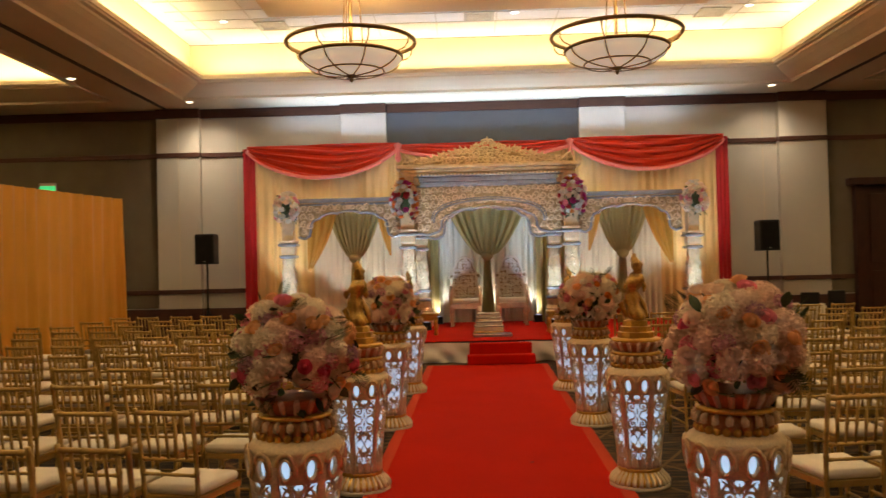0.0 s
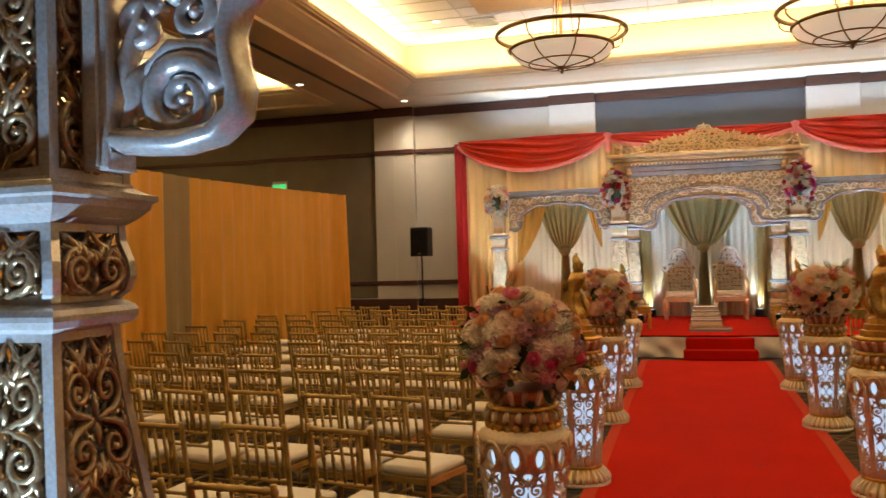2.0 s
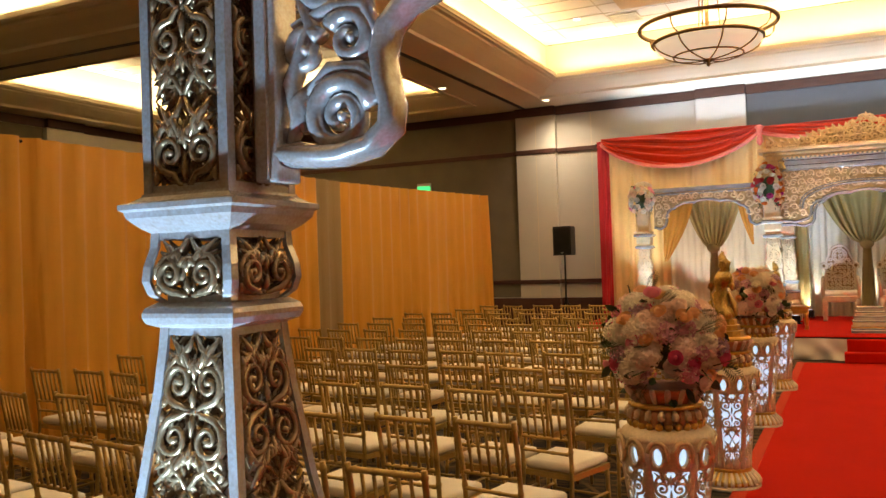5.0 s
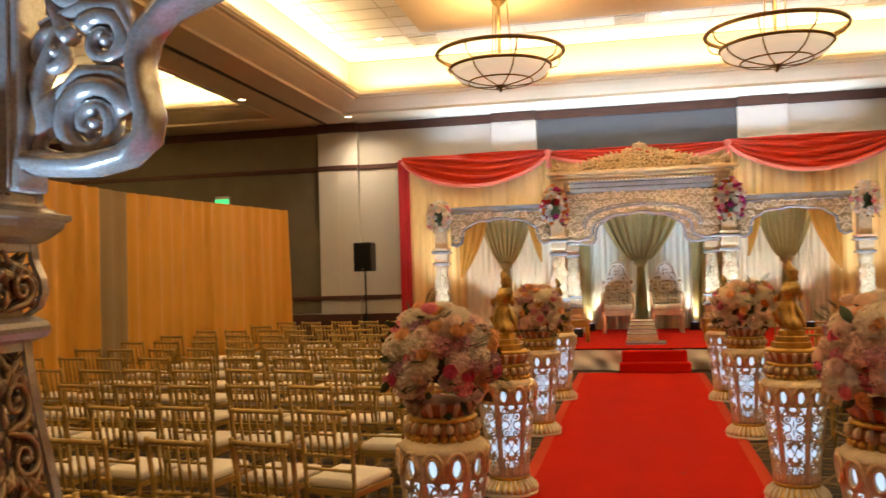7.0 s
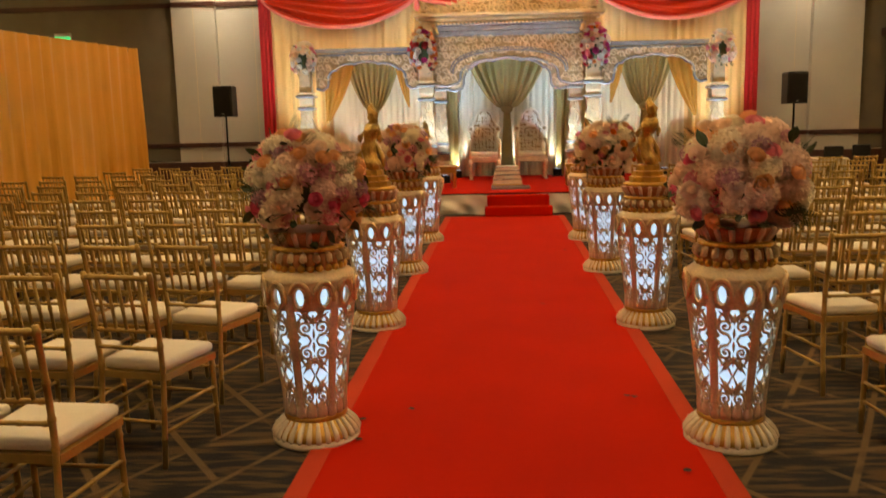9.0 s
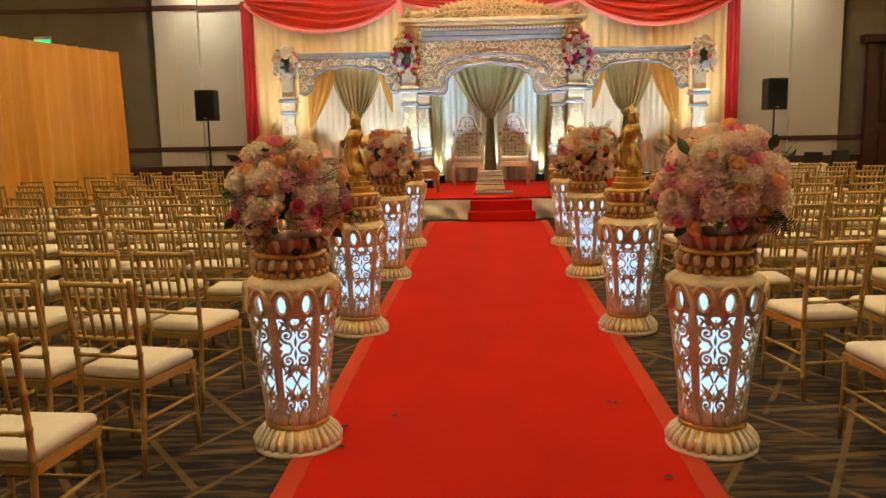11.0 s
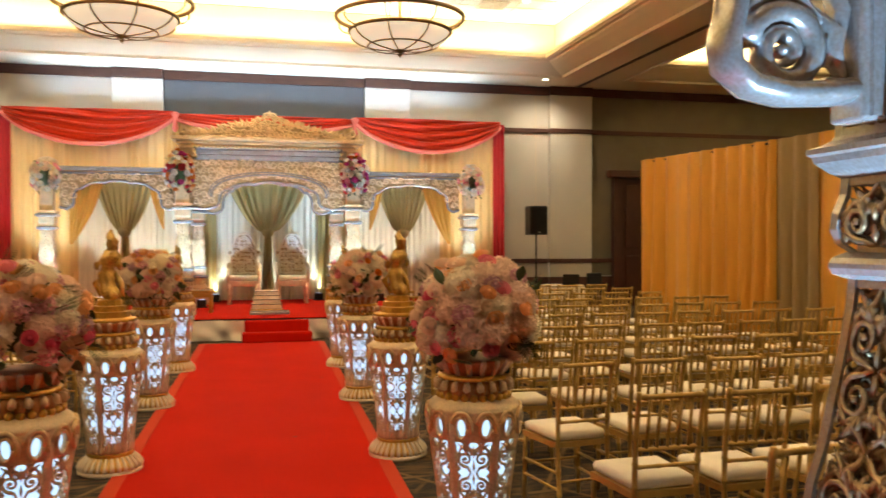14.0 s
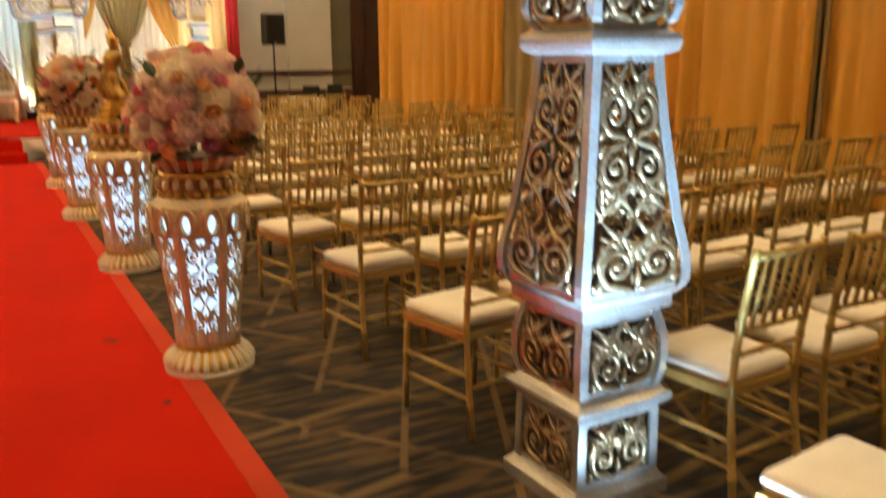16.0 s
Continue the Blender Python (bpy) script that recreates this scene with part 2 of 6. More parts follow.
SKIRT = cloth("white_skirt", (0.88, 0.86, 0.82), 0.35, 0.05, vary=0.03)
TABLE_CLOTH = cloth("ivory_tablecloth", (0.7, 0.6, 0.42), 0.6, 0.2)
PETALS = {k: material("petal_" + k, c, 0.85, 0, 0.05, 30, 0.05, 200, random_tint=0.07) for k, c in
          dict(cream=(0.96, 0.88, 0.72), blush=(0.95, 0.75, 0.62), pink=(0.86, 0.30, 0.38), rose_pink=(0.78, 0.14, 0.26), lilac=(0.56, 0.34, 0.42), peach=(0.94, 0.56, 0.28), mauve=(0.74, 0.40, 0.46), magenta=(0.55, 0.04, 0.22), orange=(0.75, 0.22, 0.04), white=(0.8, 0.78, 0.74), red=(0.5, 0.03, 0.04), purple=(0.35, 0.08, 0.4)).items()}
for m in PETALS.values():
    n, l = m.node_tree.nodes, m.node_tree.links
    t, mx = n.new("ShaderNodeBsdfTranslucent"), n.new("ShaderNodeMixShader")
    l.new(n["Principled BSDF"].inputs["Base Color"].links[0].from_socket, t.inputs[0])
    mx.inputs[0].default_value = 0.38
    l.new(n["Principled BSDF"].outputs[0], mx.inputs[1])
    l.new(t.outputs[0], mx.inputs[2])
    l.new(mx.outputs[0], n["Material Output"].inputs[0])
LEAF = material("leaf_green", (0.05, 0.085, 0.025), 0.55, 0, 0.3, 20, 0.1, 90)
DRY_LEAF = material("dry_leaf", (0.06, 0.05, 0.03), 0.8, 0, 0.3, 30)

# ---- mesh helpers ----


def part(name, bm, mat, parent=None, label="", smooth=False):
    """One mesh object out of a bmesh, under its thing."""
    bmesh.ops.recalc_face_normals(bm, faces=bm.faces)
    me = bpy.data.meshes.new(name)
    bm.to_mesh(me)
    bm.free()
    if smooth:
        me.polygons.foreach_set("use_smooth", [True] * len(me.polygons))
    me.materials.append(mat)
    return piece(name, me, parent, label)


def piece(name, me, parent=None, label="", m=None):
    ob = new(name, me)
    if parent:
        ob.parent = parent
    if m is not None:
        ob.matrix_basis = m
    if label:
        ob["label"] = label
    return ob


def thing(name, label, category, m=None, group="", kind=""):
    ob = new(name)
    if m is not None:
        ob.matrix_basis = m
    return tagged(ob, label, category, group, kind)


def box(bm, x0, x1, y0, y1, z0, z1, bevel=0.0):
    r = bmesh.ops.create_cube(bm, size=1, matrix=Matrix.LocRotScale(((x0 + x1) / 2, (y0 + y1) / 2, (z0 + z1) / 2), None, (x1 - x0, y1 - y0, z1 - z0)))
    if bevel:
        es = {e for v in r["verts"] for e in v.link_edges}
        bmesh.ops.bevel(bm, geom=list(es), offset=bevel, segments=2, affect="EDGES", profile=0.5)
    return bm


def B(*a, bevel=0.0):
    return box(bmesh.new(), *a, bevel=bevel)


def grid(bm, f, nu, nv):
    """A sheet of nu by nv cells from f(u, v), both from 0 to 1."""
    vs = [[bm.verts.new(f(i / nu, j / nv)) for j in range(nv + 1)] for i in range(nu + 1)]
    for i in range(nu):
        for j in range(nv):
            bm.faces.new((vs[i][j], vs[i + 1][j], vs[i + 1][j + 1], vs[i][j + 1]))
    return bm


def lathe(bm, profile, segs=32, lobes=0, depth=0.0, square=False, z0=0.0, z1=9.0):
    """Turned body from (radius, height) pairs; lobes give flutes between z0 and z1; square gives a four-sided one."""
    rings = []
    for r, z in profile:
        ring = []
        for i in range(segs):
            a = 2 * math.pi * i / segs
            rr = r * (1 + depth * abs(math.cos(lobes * a / 2)) - depth / 2) if lobes and z0 <= z <= z1 else r
            ring.append(bm.verts.new((rr * math.cos(a), rr * math.sin(a), z)))
        rings.append(ring)
    for a, b in zip(rings, rings[1:]):
        for i in range(segs):
            bm.faces.new((a[i], a[(i + 1) % segs], b[(i + 1) % segs], b[i]))
    bm.faces.new(rings[0][::-1])
    bm.faces.new(rings[-1])
    return bm


def square_body(bm, profile):
    """A four-sided body from (half width, height) pairs."""
    rings = [[bm.verts.new((sx * w, sy * w, z)) for sx, sy in ((-1, -1), (1, -1), (1, 1), (-1, 1))] for w, z in profile]
    for a, b in zip(rings, rings[1:]):
        for i in range(4):
            bm.faces.new((a[i], a[(i + 1) % 4], b[(i + 1) % 4], b[i]))
    bm.faces.new(rings[0][::-1])
    bm.faces.new(rings[-1])
    return bm


def tube(bm, pts, radii, sides=6, normal=None, flat=1.0):
    """A tapered rod along points; with a normal, an oval cross-section lying in that plane."""
    pts = [Vector(p) for p in pts]
    rings = []
    for i, p in enumerate(pts):
        t = (pts[min(i + 1, len(pts) - 1)] - pts[max(i - 1, 0)]).normalized()
        nn = Vector(normal[i]) if isinstance(normal, list) else (Vector(normal) if normal is not None else (Vector((0, 0, 1)) if abs(t.z) < 0.9 else Vector((1, 0, 0))))
        s = t.cross(nn)
        s = s.normalized() if s.length > 1e-6 else Vector((1, 0, 0))
        up = s.cross(t)
        r = radii[i] if isinstance(radii, (list, tuple)) else radii
        rings.append([bm.verts.new(p + s * r * math.cos(2 * math.pi * k / sides) + up * r * flat * math.sin(2 * math.pi * k / sides)) for k in range(sides)])
    for a, b in zip(rings, rings[1:]):
        for k in range(sides):
            bm.faces.new((a[k], a[(k + 1) % sides], b[(k + 1) % sides], b[k]))
    bm.faces.new(rings[0][::-1])
    bm.faces.new(rings[-1])
    return bm


def plate(bm, low, high, y0, y1):
    """A plate in x and z between a lower and an upper line of as many points."""
    rows = [[bm.verts.new((x, y, z)) for x, z in line] for line, y in ((low, y0), (high, y0), (high, y1), (low, y1))]
    n = len(low)
    for i in range(n - 1):
        for a, b in ((0, 1), (1, 2), (2, 3), (3, 0)):
            bm.faces.new((rows[a][i], rows[a][i + 1], rows[b][i + 1], rows[b][i]))
    for i in (0, n - 1):
        bm.faces.new([rows[k][i] for k in range(4)])
    return bm


# carving: curling stems in the plane of a panel


def spiral(cx, cy, r, a0, turn, turns=1.35, n=15):
    out = []
    for i in range(n + 1):
        k = i / n
        a = a0 + turn * k * turns * 2 * math.pi
        q = r * (1 - 0.82 * k)
        out.append((cx + q * math.cos(a), cy + q * math.sin(a)))
    return out


def vine(w, h, cell, thick, rng, leaves=True):
    """Mirrored S-stems with curls, leaf blades peeling off them and a fan at the foot, in a panel w wide and h high: a list of (points, radii)."""
    rows = max(1, round(h / cell))
    ch = h / rows
    lines = []
    for k in range(rows):
        z, way = k * ch, 1 if k % 2 == 0 else -1
        first = len(lines)
        for s in (-1, 1):
            r = min(w * 0.23, ch * 0.30) * rng.uniform(0.92, 1.04)
            cx, cy = s * w * 0.235, z + ch * 0.36
            sp = spiral(cx, cy, r, -math.pi / 2, s, 1.5, 18)
            stem = [(s * 0.01, z + 0.01 * ch), (s * w * 0.09, z + ch * 0.015), (s * w * 0.17, cy - r * 1.04)]
            lines.append((stem + sp, [thick * 0.5, thick * 0.8, thick] + [thick * (1.2 - 0.55 * i / 18) for i in range(19)]))
            lines.append(([(cx - 0.22 * r, cy), (cx, cy + 0.1 * r), (cx + 0.22 * r, cy)], [thick * 0.7, thick * 1.35, thick * 0.7]))
            # the stem that swings over to the next curl
            lines.append(([(s * w * 0.44, z + ch * 0.30), (s * w * 0.45, z + ch * 0.48), (s * w * 0.34, z + ch * 0.66), (s * w * 0.12, z + ch * 0.80), (s * w * 0.02, z + ch * 0.99)], [thick * 0.5, thick * 0.9, thick, thick * 0.9, thick * 0.6]))
            if leaves:
                for a in (0.35, 1.15, 1.95):
                    d = math.pi * 0.5 + s * (1.15 - a)
                    c, q = math.cos(d), math.sin(d)
                    p0 = (cx + r * 0.75 * c, cy + r * 0.75 * q)
                    p1 = (cx + r * 1.25 * c - s * 0.12 * r, cy + r * 1.25 * q)
                    p2 = (cx + r * 1.75 * c - s * 0.42 * r, cy + r * 1.62 * q + 0.1 * r)
                    lines.append(([p0, p1, p2], [thick * 0.6, thick * 1.2, thick * 0.2]))
                for ex, ez in ((0.10, 0.70), (0.24, 0.86), (0.42, 0.97), (0.44, 0.78)):
                    lines.append(([(s * w * ex * 0.3, z + ch * 0.50), (s * w * ex * 0.62, z + ch * (0.50 + (ez - 0.5) * 0.6)), (s * w * ex, z + ch * ez)], [thick * 0.4, thick * 1.15, thick * 0.25]))
                lines.append(([(s * w * 0.46, z + ch * 0.02), (s * w * 0.42, z + ch * 0.10), (s * w * 0.46, z + ch * 0.20)], [thick * 0.3, thick * 1.2, thick * 0.3]))
        if leaves:
            lines.append(([(0, z + ch * 0.40), (0, z + ch * 0.55), (0, z + ch * 0.74)], [thick * 0.3, thick * 1.3, thick * 0.3]))
            lines.append(([(0, z + ch * 0.04), (0, z + ch * 0.16), (0, z + ch * 0.34)], [thick * 0.4, thick * 1.2, thick * 0.3]))
        if way < 0:
            lines[first:] = [([(x, 2 * z + ch - y) for x, y in p], q) for p, q in lines[first:]]
    return lines


def carve(bm, lines, f, sides=5, flat=0.8):
    """Lays lines on a surface: f(u, v) gives the place and the outward normal."""
    for pts, rad in lines:
        q = [f(u, v) for u, v in pts]
        tube(bm, [a for a, _ in q], list(rad), sides, [b for _, b in q], flat)
    return bm


def scalloped(half, spring, rise, n=5, per=8):
    """The lower line of a lobed arch, from left to right."""
    out = []
    for i in range(n * per + 1):
        k = i / (n * per)
        a = math.pi * (1 - k)
        x, z = half * math.cos(a), spring + rise * math.sin(a) ** 0.75
        lobe = abs(math.sin(math.pi * k * n))
        z += 0.10 * rise * (lobe ** 0.6)
        out.append((x, z))
    return out

# ---- the hall ----
WALL_Y, CEIL_Z, SOFFIT_Z = 21.6, 6.65, 5.55
XL, XR, YB = -17.6, 18.3, -7.0


def structure(name, bm, mat, label, category):
    return tagged(part(name, bm, mat), label, category, kind="structure")


structure("floor", B(XL, XR, YB, WALL_Y + 0.3, -0.2, 0), CARPET, "dark patterned hall carpet with tan criss-cross lines", "floor")
wall = structure("wall_north", B(XL, XR, WALL_Y, WALL_Y + 0.3, 0, 7.0), WALL_WHITE, "off-white stage wall with pilasters and brown bands", "wall")
structure("wall_south", B(XL, XR, YB - 0.3, YB, 0, 7.0), WALL_WHITE, "plain off-white back wall of the hall", "wall")
for name, s in (("wall_west", -1), ("wall_east", 1)):
    xw = XL if s < 0 else XR
    sw = structure(name, B(min(xw, xw + s * 0.3), max(xw, xw + s * 0.3), YB, WALL_Y, 0, 7.0), WALL_WHITE, "off-white side wall with dark fabric panels, pilasters and brown bands", "wall")
    for nm, y0, y1, d, mat in (("dark_wall_panel", YB, 8.3, 0.03, WALL_DARK), ("pilaster", 8.3, 9.4, 0.16, WALL_WHITE), ("dark_wall_panel", 9.4, 15.7, 0.03, WALL_DARK), ("pilaster", 15.7, 16.8, 0.16, WALL_WHITE), ("pilaster", 20.2, 21.3, 0.16, WALL_WHITE)):
        part(nm, B(min(xw, xw - s * d), max(xw, xw - s * d), y0 + 0.002, y1 - 0.002, 0.78, 5.33, bevel=0.008), mat, sw)
    for y0, y1, d in ((YB, 8.3, 0.06), (8.3, 9.4, 0.19), (9.4, 15.7, 0.06), (15.7, 16.8, 0.19), (16.8, 20.2, 0.05), (20.2, 21.3, 0.19)):
        for nm, z0, z1, e in (("crown_band", 5.335, 5.546, 0.02), ("picture_rail", 4.39, 4.50, 0.0), ("chair_rail", 1.13, 1.235, 0.0), ("wainscot", 0.02, 0.775, 0.0)):
            part(nm, B(min(xw, xw - s * (d + e)), max(xw, xw - s * (d + e)), y0 + 0.001, y1 - 0.001, z0, z1, bevel=0.01), TRIM_BROWN, sw, "dark mahogany band")
# panels and pilasters on the stage wall
for name, x0, x1, z0, z1, d, mat in (("dark_wall_panel", XL, -7.5, 0.8, 5.35, 0.03, WALL_DARK), ("dark_wall_panel", 8.36, XR, 0.8, 5.35, 0.03, WALL_DARK),
                                     ("slate_wall_panel", -1.99, 2.58, 0.8, 5.35, 0.03, WALL_SLATE),
                                     ("pilaster", -7.5, -6.46, 0.78, 5.33, 0.16, WALL_WHITE), ("pilaster", -3.08, -1.99, 0.78, 5.33, 0.16, WALL_WHITE),
                                     ("pilaster", 2.58, 3.67, 0.78, 5.33, 0.16, WALL_WHITE), ("pilaster", 7.23, 8.36, 0.78, 5.33, 0.16, WALL_WHITE)):
    part(name, B(x0 + 0.002, x1 - 0.002, WALL_Y - d, WALL_Y - 0.002, z0, z1, bevel=0.008), mat, wall)
for x0, x1, d in ((XL, -7.5, 0.06), (-7.5, -6.46, 0.19), (-6.46, -3.08, 0.05), (-3.08, -1.99, 0.19), (-1.99, 2.58, 0.06), (2.58, 3.67, 0.19), (3.67, 7.23, 0.05), (7.23, 8.36, 0.19), (8.36, XR, 0.06)):
    for name, z0, z1, e in (("crown_band", 5.335, 5.546, 0.02), ("picture_rail", 4.39, 4.50, 0.0), ("chair_rail", 1.13, 1.235, 0.0), ("wainscot", 0.02, 0.775, 0.0)):
        part(name, B(x0 + 0.001, x1 - 0.001, WALL_Y - d - e, WALL_Y - 0.001, z0, z1, bevel=0.01), TRIM_BROWN, wall, "dark mahogany band")
# thin seams in the wall covering
for x in (-5.6, 6.9, -6.98):
    part("wall_seam", B(x, x + 0.012, WALL_Y - (0.165 if x < -6.5 else 0.004), WALL_Y - 0.001, 0.8, 5.33), CEIL_TAN, wall)

# door in the dark part of the stage wall, and the lit exit sign
door = tagged(thing("door_1", "dark mahogany double door with a moulded head", "door"), kind="structure")
part("door_frame", box(box(B(8.95, 9.15, WALL_Y - 0.2, WALL_Y - 0.03, 0, 3.3), 10.95, 11.15, WALL_Y - 0.2, WALL_Y - 0.03, 0, 3.3), 8.8, 11.3, WALL_Y - 0.28, WALL_Y - 0.03, 3.3, 3.48, bevel=0.02), WOOD_DOOR, door)
for x in (9.16, 10.06):
    leaf = part("door_leaf", B(x, x + 0.88, WALL_Y - 0.12, WALL_Y - 0.04, 0.01, 3.28, bevel=0.01), WOOD_DOOR, door)
    for z0, z1 in ((0.2, 1.3), (1.5, 3.1)):
        part("panel", B(x + 0.14, x + 0.74, WALL_Y - 0.14, WALL_Y - 0.121, z0, z1, bevel=0.012), WOOD_DOOR, leaf)
sign = thing("exit_sign", "small lit green exit sign on a bracket", "exit sign", pose(-10.15, WALL_Y - 0.12, 3.75))
part("housing", B(-0.2, 0.2, -0.03, 0.03, -0.1, 0.12, bevel=0.01), WALL_WHITE, sign)
part("face", B(-0.19, 0.19, -0.04, -0.032, -0.09, 0.04), EXIT_GREEN, sign, "glowing green face")
part("bracket", B(-0.02, 0.02, 0.03, 0.1, -0.02, 0.02), BLACK_METAL, sign)

# ---- ceiling: soffits, three coffers with lit coves ----
CY0, CY1 = COVE_Y0, COVE_Y1
ceil = bmesh.new()
LX0, LX1, RX0, RX1 = -16.2, -8.7, 9.3, 16.9
BEAM_S, BEAM_N = 10.6, 13.1  # lips of the side coffers on both sides of the cross beam
SLOPE = 0.62
for x0, x1, y0, y1 in ((XL, XR, CY1 + SLOPE, WALL_Y), (XL, XR, YB, CY0 - SLOPE), (LX1 + SLOPE, COVE_X0 - SLOPE, CY0 - SLOPE, CY1 + SLOPE), (COVE_X1 + SLOPE, RX0 - SLOPE, CY0 - SLOPE, CY1 + SLOPE), (XL, LX0 - SLOPE, CY0 - SLOPE, CY1 + SLOPE), (RX1 + SLOPE, XR, CY0 - SLOPE, CY1 + SLOPE),
                       (LX0 - SLOPE, LX1 + SLOPE, BEAM_S + SLOPE, BEAM_N - SLOPE), (RX0 - SLOPE, RX1 + SLOPE, BEAM_S + SLOPE, BEAM_N - SLOPE)):
    if x1 > x0:
        box(ceil, x0, x1, y0, y1, SOFFIT_Z, SOFFIT_Z + 0.05)
structure("ceiling_soffit", ceil, CEIL_TAN, "tan painted lowered soffit round the coffers", "ceiling")


def sloped(x0, x1, y0, y1, profile):
    """A moulding round an opening from (distance outside it, height) pairs."""
    bm = bmesh.new()
    rings = [[bm.verts.new((x, y, z)) for x, y in ((x0 - o, y0 - o), (x1 + o, y0 - o), (x1 + o, y1 + o), (x0 - o, y1 + o))] for o, z in profile]
    for a, b in zip(rings, rings[1:] + rings[:1]):
        for i in range(4):
            bm.faces.new((a[i], a[(i + 1) % 4], b[(i + 1) % 4], b[i]))
    return bm


def ring(x0, x1, y0, y1, o, w, z0, z1):
    """A moulding round an opening: o outside it, w wide."""
    bm = bmesh.new()
    box(bm, x0 - o, x1 + o, y1 + o - w, y1 + o, z0, z1)
    box(bm, x0 - o, x1 + o, y0 - o, y0 - o + w, z0, z1)
    box(bm, x0 - o, x0 - o + w, y0 - o + w, y1 + o - w, z0, z1)
    box(bm, x1 + o - w, x1 + o, y0 - o + w, y1 + o - w, z0, z1)
    return bm


for x0, x1, ya, yb in ((COVE_X0, COVE_X1, CY0, CY1), (LX0, LX1, BEAM_N, CY1), (LX0, LX1, CY0, BEAM_S), (RX0, RX1, BEAM_N, CY1), (RX0, RX1, CY0, BEAM_S)):
    # moulded slope from the soffit up to the cove's lip
    z = SOFFIT_Z
    structure("coffer_moulding", sloped(x0, x1, ya, yb, [(SLOPE + 0.03, z - 0.001), (SLOPE + 0.03, z - 0.03), (SLOPE - 0.03, z - 0.03), (SLOPE - 0.05, z + 0.02), (0.42, z + 0.07), (0.22, z + 0.15), (0.10, z + 0.21), (0.08, z + 0.24), (0.0, z + 0.245), (-0.02, z + 0.27), (-0.05, z + 0.275), (-0.05, z + 0.36), (0.0, z + 0.365), (0.02, z + 0.30), (0.40, z + 0.28), (0.40, z + 0.16)]), CEIL_TAN, "tan sloping coffer moulding with a stepped lip", "moulding")
    structure("cove_wall", ring(x0, x1, ya, yb, 0.36, 0.06, SOFFIT_Z + 0.285, CEIL_Z), CEIL_COVE, "cream cove wall lit from below", "cove")
    tiles = bmesh.new()
    box(tiles, x0 - 0.3, x1 + 0.3, ya - 0.3, yb + 0.3, CEIL_Z + 0.012, CEIL_Z + 0.06)
    structure("ceiling", tiles, CEIL_WHITE, "white mineral tile ceiling lit by the cove", "ceiling")
    bars = bmesh.new()
    x = x0 + 0.3
    while x < x1:
        box(bars, x - 0.012, x + 0.012, ya, yb, CEIL_Z, CEIL_Z + 0.011)
        x += 1.22
    y = yb - 0.9
    while y > ya + 1:
        box(bars, x0, x1, y - 0.012, y + 0.012, CEIL_Z - 0.002, CEIL_Z + 0.009)
        y -= 0.61
    structure("ceiling_grid", bars, CEIL_GRID, "pale metal grid between ceiling tiles", "ceiling")
# tracks of the folding partitions in the soffit
for x in (-7.25, 7.95):
    structure("partition_track", B(x - 0.05, x + 0.05, YB, WALL_Y - 0.25, SOFFIT_Z - 0.012, SOFFIT_Z - 0.001), TRACK, "dark slot of a partition track", "track")
for x0, x1 in ((XL + 0.25, -7.31), (8.01, XR - 0.25)):
    structure("partition_track", B(x0, x1, 11.85, 11.95, SOFFIT_Z - 0.012, SOFFIT_Z - 0.001), TRACK, "dark slot of a partition track", "track")
# lowered tan panel that carries the chandeliers
structure("ceiling_panel", B(-3.75, 4.35, 13.4, 17.1, 6.36, 6.645, bevel=0.03), CEIL_TAN, "tan lowered ceiling panel above the chandeliers", "ceiling")

# downlights in ceiling and soffit, and air vents
for n, (x, y, z) in enumerate([(-4.9, 18.2, CEIL_Z), (5.5, 18.2, CEIL_Z), (0.9, 18.2, CEIL_Z), (-4.9, 12.5, CEIL_Z), (5.5, 12.5, CEIL_Z), (-4.9, 8, CEIL_Z), (5.5, 8, CEIL_Z), (-6.4, 20.6, SOFFIT_Z), (-3.4, 20.6, SOFFIT_Z), (-2.1, 20.6, SOFFIT_Z), (2.2, 20.6, SOFFIT_Z), (3.6, 20.6, SOFFIT_Z), (6.8, 20.6, SOFFIT_Z), (-7.9, 18.0, SOFFIT_Z)]):
    d = thing("downlight", "small round recessed downlight in the ceiling", "downlight", pose(x, y, z), "ceiling downlights")
    part("trim_ring", lathe(bmesh.new(), [(0.10, -0.012), (0.105, -0.004), (0.105, 0.0)], 20), CEIL_WHITE, d)
    part("lens", lathe(bmesh.new(), [(0.075, -0.016), (0.075, -0.0125)], 20), DOWN_GLOW if n < 7 else BULB, d, "glowing lens")
for x, y in ((-4.0, 18.6), (0.2, 18.4), (4.9, 18.6), (-4.0, 12.0)):
    v = thing("ceiling_vent", "square louvred air vent in the ceiling", "vent", pose(x, y, CEIL_Z), "ceiling vents")
    part("frame", ring(-0.3, 0.3, -0.3, 0.3, 0, 0.05, -0.02, -0.003), VENT, v)
    for k in range(6):
        part("slat", B(-0.25, 0.25, -0.25 + k * 0.085, -0.2 + k * 0.085, -0.016, -0.006), VENT, v)

# ---- chandeliers ----


